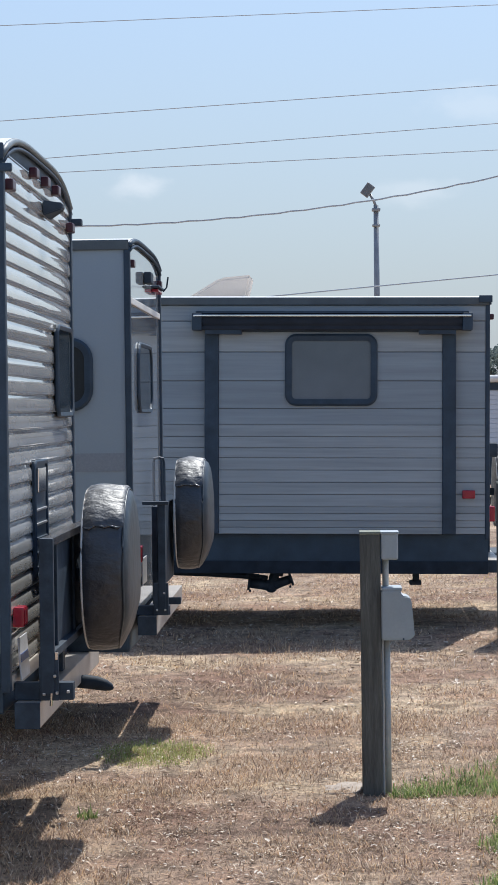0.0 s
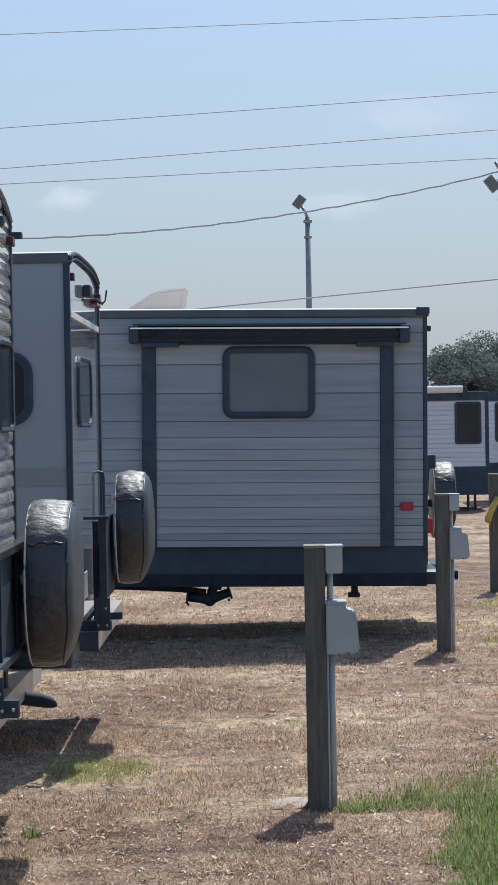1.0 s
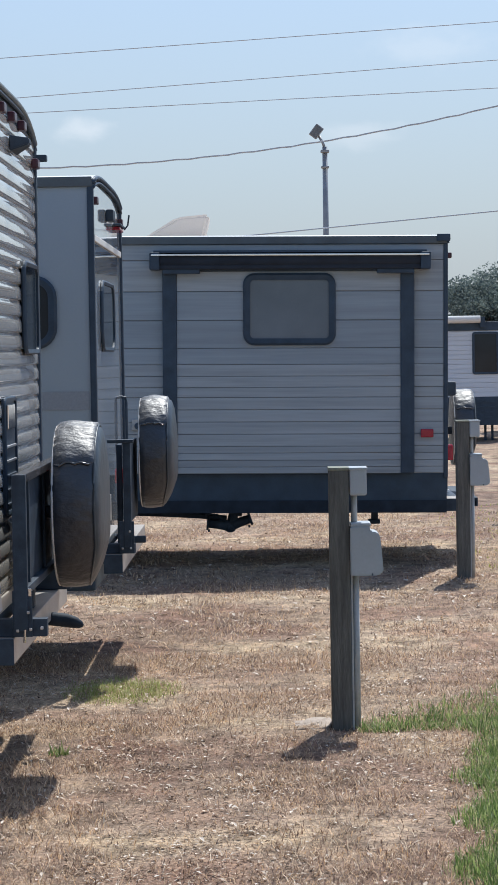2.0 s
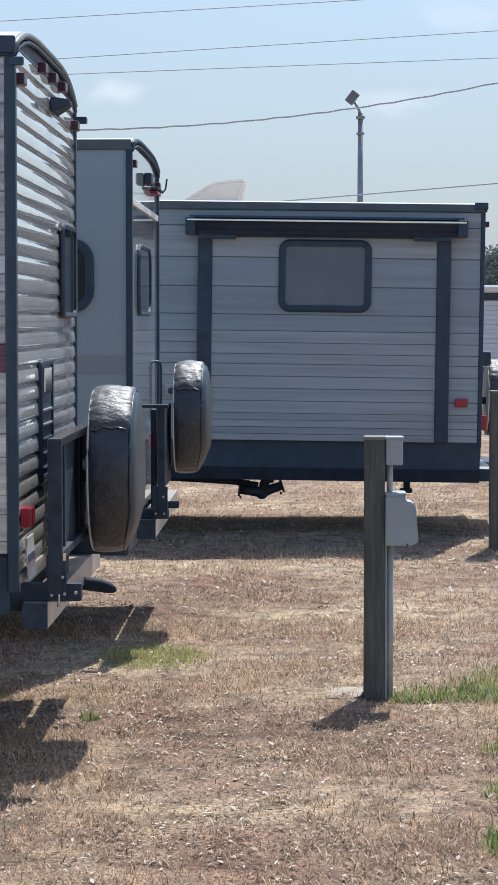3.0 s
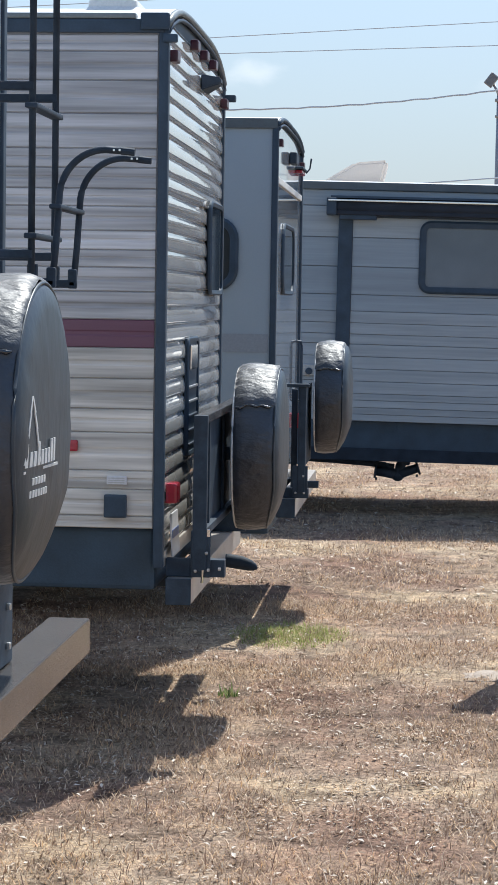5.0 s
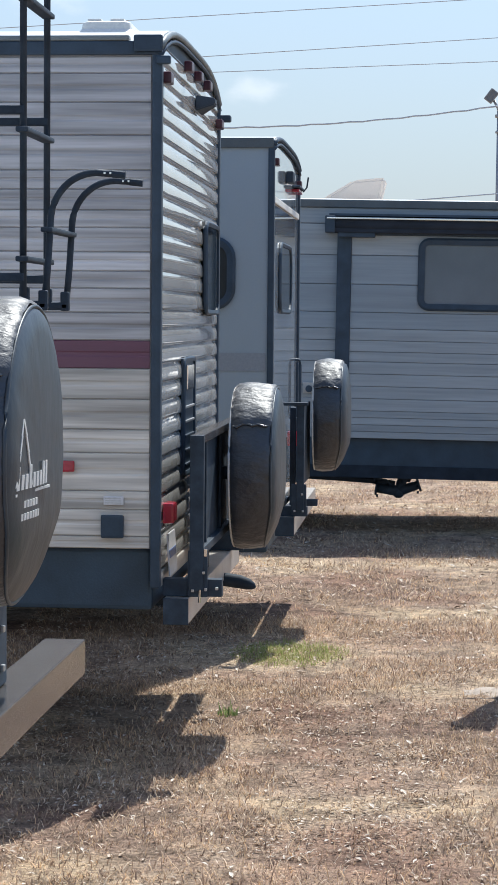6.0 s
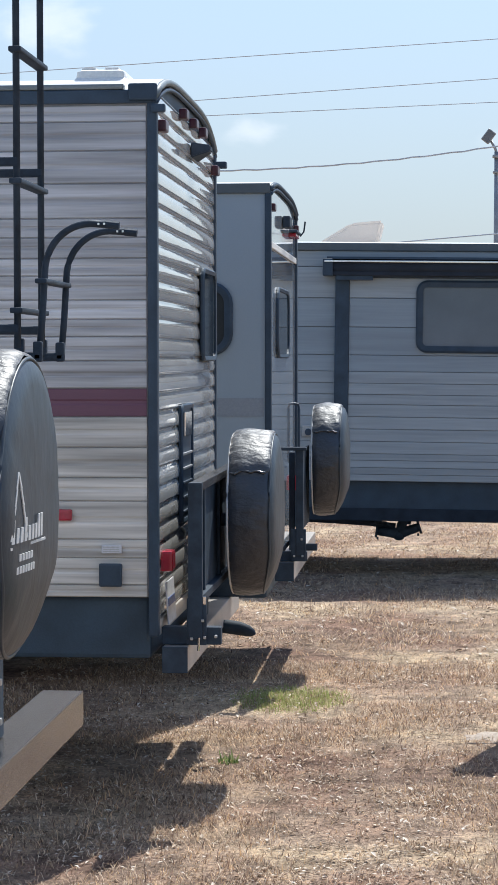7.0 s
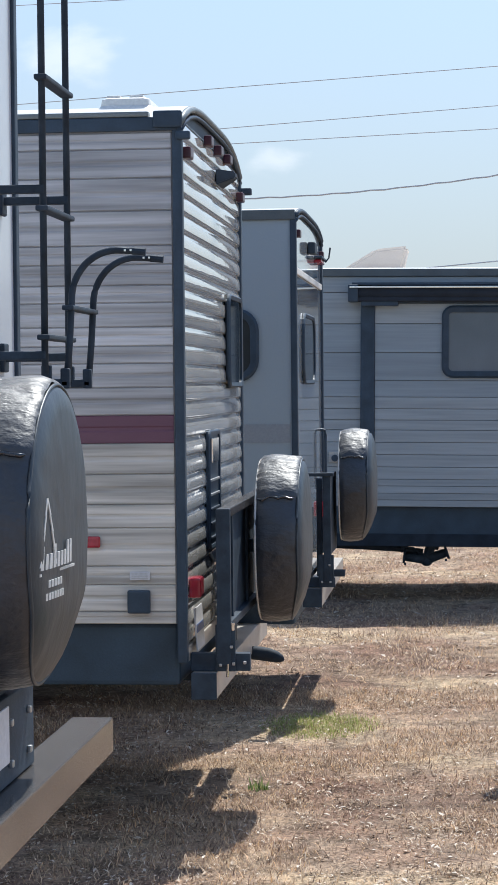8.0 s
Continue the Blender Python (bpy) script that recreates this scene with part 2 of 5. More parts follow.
def blades_material(name, stops, rough=0.7, through_light=0.25):
    """Grass: one colour a blade, drawn from a range."""
    m = bpy.data.materials.new(name)
    m.use_nodes = True
    n, l = m.node_tree.nodes, m.node_tree.links
    p = n["Principled BSDF"]
    p.inputs["Roughness"].default_value = rough
    p.inputs["Specular IOR Level"].default_value = 0.25
    g = n.new("ShaderNodeNewGeometry")
    r = n.new("ShaderNodeValToRGB")
    e = r.color_ramp.elements
    e[0].position, e[0].color = stops[0][0], (*stops[0][1], 1)
    e[1].position, e[1].color = stops[-1][0], (*stops[-1][1], 1)
    for pos, c in stops[1:-1]:
        x = e.new(pos)
        x.color = (*c, 1)
    l.new(g.outputs["Random Per Island"], r.inputs["Fac"])
    l.new(r.outputs["Color"], p.inputs["Base Color"])
    tr = n.new("ShaderNodeBsdfTranslucent")
    l.new(r.outputs["Color"], tr.inputs["Color"])
    mx = n.new("ShaderNodeMixShader")
    mx.inputs["Fac"].default_value = through_light
    l.new(p.outputs["BSDF"], mx.inputs[1])
    l.new(tr.outputs["BSDF"], mx.inputs[2])
    l.new(mx.outputs["Shader"], n["Material Output"].inputs["Surface"])
    return m


M_ground = ground_material()
M_straw = blades_material("straw", ((0.0, (0.16, 0.105, 0.08)), (0.3, (0.37, 0.245, 0.17)), (0.72, (0.64, 0.475, 0.32)), (0.84, (0.78, 0.50, 0.27)), (1.0, (0.92, 0.80, 0.64))))
M_green = blades_material("green_blades", ((0.0, (0.07, 0.12, 0.035)), (0.5, (0.20, 0.29, 0.08)), (0.85, (0.38, 0.44, 0.16)), (1.0, (0.56, 0.52, 0.28))), 0.5, 0.45)
M_tuft = blades_material("thin_tuft", ((0.0, (0.22, 0.24, 0.07)), (0.6, (0.42, 0.46, 0.15)), (1.0, (0.60, 0.56, 0.27))), 0.6, 0.35)
M_lime = blades_material("yellow_green_weeds", ((0.0, (0.22, 0.28, 0.05)), (0.6, (0.42, 0.48, 0.09)), (1.0, (0.66, 0.62, 0.16))), 0.6, 0.4)
M_chips = blades_material("leaf_chips", ((0.0, (0.12, 0.08, 0.06)), (0.45, (0.50, 0.37, 0.26)), (1.0, (0.84, 0.76, 0.66))), 0.8, 0.1)
# leaf colours paled and greyed to carry the distance haze
M_leaf = blades_material("hazed_tree_leaves", ((0.0, (0.11, 0.145, 0.14)), (0.6, (0.165, 0.205, 0.185)), (1.0, (0.23, 0.27, 0.235))), 0.6, 0.4)
M_bark = mat("bark", (0.10, 0.085, 0.07), 0.9, var=0.3, scale=8, bump=0.5)


# ---------------------------------------------------------------- mesh helpers
def part(name, bm, material, parent=None, label="", smooth=False, at=None):
    me = bpy.data.meshes.new(name)
    bm.normal_update()
    bm.to_mesh(me)
    bm.free()
    me.materials.append(material)
    if smooth:
        for f in me.polygons:
            f.use_smooth = True
    ob = new(name, me)
    ob.parent = parent
    if at is not None:
        ob.location = at
    if label:
        ob["label"] = label
    return ob


def shared(name, me, parent, at=(0, 0, 0)):
    ob = new(name, me)
    ob.parent = parent
    ob.location = at
    return ob


def box(bm, x0, x1, y0, y1, z0, z1, bevel=0.0):
    vs = [bm.verts.new((x, y, z)) for x in (x0, x1) for y in (y0, y1) for z in (z0, z1)]
    fs = [bm.faces.new([vs[i] for i in q]) for q in
          ((0, 1, 3, 2), (4, 6, 7, 5), (0, 4, 5, 1), (2, 3, 7, 6), (0, 2, 6, 4), (1, 5, 7, 3))]
    if bevel:
        edges = list({e for f in fs for e in f.edges})
        bmesh.ops.bevel(bm, geom=edges, offset=bevel, segments=2, affect="EDGES", profile=0.6)
    return bm


def slab(*a, **k):
    return box(bmesh.new(), *a, **k)


def tube(bm, pts, r, seg=10, ends=True):
    """A round bar through the points."""
    pts = [Vector(p) for p in pts]
    rings = []
    for i, p in enumerate(pts):
        d = (pts[min(i + 1, len(pts) - 1)] - pts[max(i - 1, 0)]).normalized()
        up = Vector((0, 0, 1)) if abs(d.z) < 0.95 else Vector((0, 1, 0))
        a = d.cross(up).normalized()
        b = d.cross(a)
        rr = r[i] if isinstance(r, (list, tuple)) else r
        rings.append([bm.verts.new(p + a * math.cos(2 * math.pi * k / seg) * rr + b * math.sin(2 * math.pi * k / seg) * rr) for k in range(seg)])
    for u, v in zip(rings, rings[1:]):
        for k in range(seg):
            bm.faces.new((u[k], u[(k + 1) % seg], v[(k + 1) % seg], v[k]))
    if ends:
        bm.faces.new(rings[0][::-1])
        bm.faces.new(rings[-1])
    bmesh.ops.recalc_face_normals(bm, faces=bm.faces[:])
    return bm


def lathe_x(bm, profile, seg=48):
    """Turn a profile of (x, radius) round the x axis."""
    rings = []
    for x, r in profile:
        if r < 1e-5:
            rings.append([bm.verts.new((x, 0, 0))])
        else:
            rings.append([bm.verts.new((x, r * math.cos(2 * math.pi * k / seg), r * math.sin(2 * math.pi * k / seg))) for k in range(seg)])
    for u, v in zip(rings, rings[1:]):
        for k in range(seg):
            j = (k + 1) % seg
            q = [u[k % len(u)], u[j % len(u)], v[j % len(v)], v[k % len(v)]]
            q = [w for i, w in enumerate(q) if w not in q[:i]]
            if len(q) > 2:
                bm.faces.new(q)
    bmesh.ops.recalc_face_normals(bm, faces=bm.faces[:])
    return bm


def rounded(w, h, r, seg=6):
    out = []
    for cx, cz, a0 in ((w / 2 - r, h / 2 - r, 0), (-w / 2 + r, h / 2 - r, 90), (-w / 2 + r, -h / 2 + r, 180), (w / 2 - r, -h / 2 + r, 270)):
        for k in range(seg + 1):
            a = radians(a0 + 90 * k / seg)
            out.append((cx + r * math.cos(a), cz + r * math.sin(a)))
    return out


def ring_frame(w, h, r, band, depth):
    """A window's rounded frame in the xz plane, its front towards -y."""
    bm = bmesh.new()
    outer, inner = rounded(w, h, r), rounded(w - 2 * band, h - 2 * band, max(r - band, 0.01))
    n = len(outer)
    loops = [[bm.verts.new((x, y, z)) for x, z in pts] for pts, y in ((outer, 0), (outer, -depth * 0.6), (rounded(w - band * 0.6, h - band * 0.6, r - band * 0.3), -depth), (inner, -depth * 0.8), (inner, 0.01))]
    for u, v in zip(loops, loops[1:]):
        for k in range(n):
            bm.faces.new((u[k], u[(k + 1) % n], v[(k + 1) % n], v[k]))
    bmesh.ops.recalc_face_normals(bm, faces=bm.faces[:])
    return bm


def pane(w, h, r, depth=0.006):
    bm = bmesh.new()
    pts = rounded(w, h, r)
    a = [bm.verts.new((x, 0, z)) for x, z in pts]
    b = [bm.verts.new((x, depth, z)) for x, z in pts]
    bm.faces.new(a)
    bm.faces.new(b[::-1])
    for k in range(len(a)):
        bm.faces.new((a[k], b[k], b[(k + 1) % len(a)], a[(k + 1) % len(a)]))
    bmesh.ops.recalc_face_normals(bm, faces=bm.faces[:])
    return bm


def thing(name, m, label, category, group="", kind=""):
    ob = new(name)
    ob.matrix_world = m
    ob.empty_display_size = 0.2
    return tagged(ob, label, category, group, kind)


def course_mesh(name, length, h, depth, shape, along, material):
    """One siding course: a rolled strip, length along -x (side) or +y (rear), from z 0 to h."""
    prof = {
        "wave": [(depth * o, h * z) for o, z in ((0, 0), (0.40, 0.015), (0.78, 0.05), (0.95, 0.10), (1.0, 0.17), (1.0, 0.32), (0.975, 0.46), (0.90, 0.58),
                                                 (0.74, 0.70), (0.51, 0.80), (0.27, 0.88), (0.08, 0.95), (0, 1))],
        "lap": [(0.0, 0.0), (depth, 0.003), (depth * 0.95, h * 0.5), (depth * 0.8, h - 0.002 - h * 0.022), (0.0, h - h * 0.022)],
        "groove": [(0.0, 0.0005), (depth, 0.004), (depth, h * 0.40), (depth * 0.6, h * 0.45), (depth * 0.6, h * 0.56), (depth, h * 0.61), (depth, h - 0.005), (0.0, h - 0.0015)],
    }[shape]
    verts, faces = [], []
    for s in (0.0, 1.0):
        for o, z in prof:
            verts.append((-length * s, -o, z) if along == "side" else (o, length * s, z))
    n = len(prof)
    for k in range(n - 1):
        q = (k, n + k, n + k + 1, k + 1)
        faces.append(q if along == "rear" else q[::-1])
    caps = [] if shape == "wave" else [tuple(base + k for k in range(n)) for base in (0, n)]
    faces += caps
    me = bpy.data.meshes.new(name)
    me.from_pydata(verts, [], faces)
    me.materials.append(material)
    bm = bmesh.new()
    bm.from_mesh(me)
    bmesh.ops.recalc_face_normals(bm, faces=bm.faces[:])
    bm.to_mesh(me)
    bm.free()
    if shape == "wave":
        for f in me.polygons:
            f.use_smooth = len(f.vertices) == 4
    return me


def courses(wall, rows, length, depth, shape, along, at):
    """Hang courses on a wall; rows of (z, height, material)."""
    made = {}
    for z, h, m in rows:
        key = (round(h, 4), m.name)
        if key not in made:
            made[key] = course_mesh("siding_panel", length, h, depth, shape, along, m)
        shared("siding_panel", made[key], wall, (at[0], at[1], z))


def rear_window(name, parent, y0, y1, z0, z1, r=0.08, x=0.012):
    """A window set in a rear wall, facing +x."""
    f = part(name, ring_frame(y1 - y0, z1 - z0, r, 0.026, 0.018), M_trim, parent)
    f.matrix_basis = pose(x, (y0 + y1) / 2, (z0 + z1) / 2, 0, 0, 90)
    g = part("pane", pane(y1 - y0 - 0.05, z1 - z0 - 0.05, r - 0.03), M_glass, f)
    g.location = (0, -0.008, 0)
    return f


def side_window(parent, x0, x1, z0, z1, r=0.09, band=0.055, y=-0.006, glass=None):
    f = part("window", ring_frame(x1 - x0, z1 - z0, r, band, 0.03), M_trim, parent)
    f.location = ((x0 + x1) / 2, y, (z0 + z1) / 2)
    g = part("pane", pane(x1 - x0 - band * 1.5, z1 - z0 - band * 1.5, r - 0.03), glass or M_glass, f)
    g.location = (0, -0.008, 0)
    return f


def lens(name, parent, x, y, z, dx, dy, dz, material, label=""):
    """A small bevelled lamp on a rear wall."""
    return part(name, slab(-0.002, dx, -dy / 2, dy / 2, -dz / 2, dz / 2, bevel=min(dx, dy, dz) * 0.25), material, parent, label, at=(x, y, z))


def tyre_cover(parent, x0, x1, yc, zc, r, bulge=0.035, face=None):
    """A vinyl-covered spare wheel, its axis along x; the outer face is its own panel."""
    bm = bmesh.new()
    prof = [(x0, 0.0), (x0, r * 0.80), (x0 + 0.004, r * 0.955), (x0 + 0.02, r * 0.985)] + [(x0 + 0.02 + (x1 - x0 - 0.05) * f, r * (0.985 + 0.012 * math.sin(math.pi * f))) for f in (0.2, 0.4, 0.6, 0.8)] + [
            (x1 - 0.03, r * 0.985), (x1 - 0.008, r * 0.975), (x1, r * 0.955)]
    lathe_x(bm, prof, 160)

    def slack(b):
        """The loose cover draws in towards its foot."""
        for v in b.verts:
            v.co.x = x0 + (v.co.x - x0) * (1 - 0.28 * max(0.0, (-v.co.z / r - 0.4) / 0.6) ** 1.4)
        return b
    for v in bm.verts:
        d = math.hypot(v.co.y, v.co.z)
        if d > r * 0.5:
            a = math.atan2(v.co.z, v.co.y)
            e = math.pi - a if a > 0 else 0.0
            fold = min(1, max(0, (e - 0.56 - 0.05 * noise.noise((v.co.x * 14, 1, r))) / 0.045)) * min(1, max(0, (2.3 - e) / 0.7))
            k = 1 + 0.032 * fold * fold * (3 - 2 * fold)
            k += 0.022 * fold * noise.noise((a * 6, v.co.x * 16, r * 11))
            k += 0.014 * noise.noise((a * 3.2, v.co.x * 7, r * 7)) + 0.006 * noise.noise((a * 19, v.co.x * 25, 3))
            v.co.y *= k
            v.co.z *= k
            v.co.x += 0.004 * noise.noise((a * 9, d * 8, 5))
    cover = part("tyre_cover", slack(bm), M_vinyl, parent, "black vinyl cover round the spare wheel", smooth=True, at=(0, yc, zc))
    # welt where the cover's top panel laps over the lower one
    wb = bmesh.new()
    run = []
    for k in range(15):
        e = 0.57 + 0.035 * noise.noise((k * 0.5, r * 9, 2)) - 0.05 * (k / 14 - 0.5) ** 2
        rr = r * (1.004 + 0.010 * math.sin(math.pi * k / 14))
        run.append((x0 + 0.012 + (x1 - x0 - 0.026) * k / 14, -rr * math.cos(e), rr * math.sin(e)))
    tube(wb, run, [0.003] + [0.0065] * 13 + [0.003], 8)
    part("welt", wb, M_vinyl_gloss, cover, "creased glossy welt", smooth=True)
    fb = bmesh.new()
    lathe_x(fb, [(x1 - 0.002, r * 0.962), (x1 + bulge * 0.35, r * 0.93), (x1 + bulge * 0.7, r * 0.80), (x1 + bulge * 0.92, r * 0.55), (x1 + bulge, r * 0.25), (x1 + bulge, 0.0)], 56)
    for v in fb.verts:
        d = math.hypot(v.co.y, v.co.z)
        a = math.atan2(v.co.z, v.co.y)
        v.co.x += 0.006 * (d / r) ** 2 * noise.noise((a * 5, d * 2, 8)) * (d < r * 0.95)
    part("cover_face", slack(fb), face or M_vinyl_face, cover, "dark grey stretched vinyl face", smooth=True)
    for x, rad, pm in ((x0 + 0.004, r * 0.965, M_piping), (x1 + 0.001, r * 0.966, M_vinyl_face)):
        pb = bmesh.new()
        n = 56
        tube(pb, [(x, rad * math.cos(2 * math.pi * k / n), rad * math.sin(2 * math.pi * k / n)) for k in range(n + 1)], 0.0055, 6, ends=False)
        part("piping", slack(pb), pm, cover, smooth=True)
    return cover


def wheels(parent, W, xs=(-3.7, -4.6)):
    """Road wheels on both sides, on the ground."""
    for x in xs:
        for y in (0.16, W - 0.16):
            bm = lathe_x(bmesh.new(), [(-0.09, 0.19), (-0.10, 0.30), (-0.08, 0.345), (0.08, 0.345), (0.10, 0.30), (0.09, 0.19)], 32)
            w = part("wheel", bm, M_rubber, parent, smooth=True)
            w.matrix_basis = pose(x, y, 0.343, 0, 0, 90)
            part("rim", lathe_x(bmesh.new(), [(-0.085, 0.195), (-0.05, 0.17), (-0.04, 0.06), (-0.06, 0.0)], 24), M_rim, w)
            part("hub", lathe_x(bmesh.new(), [(0.085, 0.195), (0.05, 0.17), (0.04, 0.06), (0.06, 0.0)], 24), M_rim, w)


def shell(parent, W, L, z0, z1, camber, belly_z, wall_mat, rear_mat):
    """The body of a trailer behind its siding: rear wall, side wall, far wall, roof, underbelly."""
    side = part("side_wall", slab(-L, -0.02, 0.0, 0.03, z0, z1), wall_mat, parent)
    bm = bmesh.new()
    n = 14
    f, b = [], []
    for i in range(n + 1):
        y = 0.03 + (W - 0.06) * i / n
        z = z1 + camber * (1 - (2 * i / n - 1) ** 4)
        f.append(bm.verts.new((0, y, z)))
        b.append(bm.verts.new((-0.03, y, z)))
    f0, f1 = bm.verts.new((0, 0.03, z0 - 0.10)), bm.verts.new((0, W - 0.03, z0 - 0.10))
    b0, b1 = bm.verts.new((-0.03, 0.03, z0 - 0.10)), bm.verts.new((-0.03, W - 0.03, z0 - 0.10))
    bm.faces.new([f0, f1] + f[::-1])
    bm.faces.new([b1, b0] + b)
    bm.faces.new([f0, b0, b1, f1])
    bmesh.ops.recalc_face_normals(bm, faces=bm.faces[:])
    rear = part("rear_wall", bm, rear_mat, parent)
    part("far_wall", slab(-L, -0.03, W - 0.03, W, z0, z1), wall_mat, parent)
    part("front_wall", slab(-L - 0.03, -L, 0.0, W, z0, z1), wall_mat, parent)
    bm = bmesh.new()
    rows = []
    for x in (-L - 0.03, 0.005):
        top, low = [], []
        for i in range(n + 1):
            y = -0.01 + (W + 0.02) * i / n
            z = z1 + camber * (1 - (2 * i / n - 1) ** 4)
            top.append(bm.verts.new((x, y, z + 0.035)))
            low.append(bm.verts.new((x, y, z + 0.002)))
        rows.append((top, low))
    for i in range(n):
        (t0, l0), (t1, l1) = rows
        bm.faces.new((t0[i], t1[i], t1[i + 1], t0[i + 1]))
        bm.faces.new((l0[i], l0[i + 1], l1[i + 1], l1[i]))
    for t, lo in rows:
        bm.faces.new(t + lo[::-1])
    for i in (0, n):
        bm.faces.new((rows[0][0][i], rows[0][1][i], rows[1][1][i], rows[1][0][i]))
    bmesh.ops.recalc_face_normals(bm, faces=bm.faces[:])
    part("roof", bm, M_roof, parent)
    part("underbelly", slab(-L, -0.02, 0.035, W - 0.035, belly_z, z0, bevel=0.02), M_belly, parent, "black underbelly below the wall")
    return side, rear


def roof_arch(parent, W, z1, camber, material, r=0.02, x=0.012):
    n = 16
    pts = [(x, -0.01 + (W + 0.02) * i / n, z1 + 0.018 + camber * (1 - (2 * i / n - 1) ** 4)) for i in range(n + 1)]
    part("roof_edge", tube(bmesh.new(), pts, r, 8), material, parent, smooth=True)
    pts2 = [(x + 0.004, y, z - 0.032) for _, y, z in pts]
    part("rear_roof_trim", tube(bmesh.new(), pts2, 0.010, 6), M_trim, parent, smooth=True)


W = 2.30


def bumper(parent, x0, x1, z0, z1, y0=0.03, y1=W - 0.03, m=None):
    b = part("bumper", slab(x0, x1, y0, y1, z0, z1, bevel=0.006), m or M_bumper, parent, "dull square-tube steel bumper")
    part("end_cap", slab(x0 - 0.001, x1 + 0.001, y0 - 0.012, y0 - 0.001, z0 - 0.001, z1 + 0.001, bevel=0.003), M_steel, b, "black end cap")
    for y in (0.55, W - 0.55):
        part("bumper_bracket", slab(-0.10, x0 + 0.01, y - 0.03, y + 0.03, z0 + 0.01, z1 - 0.02), M_steel, b)
    return b


# ---------------------------------------------------------------- ground
def build_ground():
    """One sheet to the horizon, finer and uneven round the pitches."""
    def axis(lo, hi, step, far):
        near = list(np.arange(lo, hi + 1e-6, step))
        out = [lo - d for d in far[::-1]] + near + [hi + d for d in far]
        return out
    far = [1, 3, 7, 15, 35, 80, 200, 500, 1200, 3000]
    xs = axis(-4, 5, 0.10, far)
    ys = axis(5, 26, 0.10, far)
    verts = []
    for y in ys:
        for x in xs:
            z = 0.0
            if -4.5 < x < 5.5 and 4.5 < y < 26.5:
                fade = min(1, max(0, min(x + 4.5, 5.5 - x, y - 4.5, 26.5 - y)))
                z = fade * (0.020 * noise.noise((x * 0.9, y * 0.9, 0)) + 0.012 * noise.noise((x * 4, y * 4, 2)))
            verts.append((x, y, z))
    nx = len(xs)
    faces = [(j * nx + i, j * nx + i + 1, (j + 1) * nx + i + 1, (j + 1) * nx + i) for j in range(len(ys) - 1) for i in range(nx - 1)]
    me = bpy.data.meshes.new("ground")
    me.from_pydata(verts, [], faces)
    for f in me.polygons:
        f.use_smooth = True
    me.materials.append(M_ground)
    return tagged(new("ground", me), "bare dry earth with trampled straw and leaf litter", "ground", kind="structure")


build_ground()


def ground_z(x, y):
    fade = min(1, max(0, min(x + 4.5, 5.5 - x, y - 4.5, 26.5 - y)))
    return fade * (0.020 * noise.noise((x * 0.9, y * 0.9, 0)) + 0.012 * noise.noise((x * 4, y * 4, 2)))


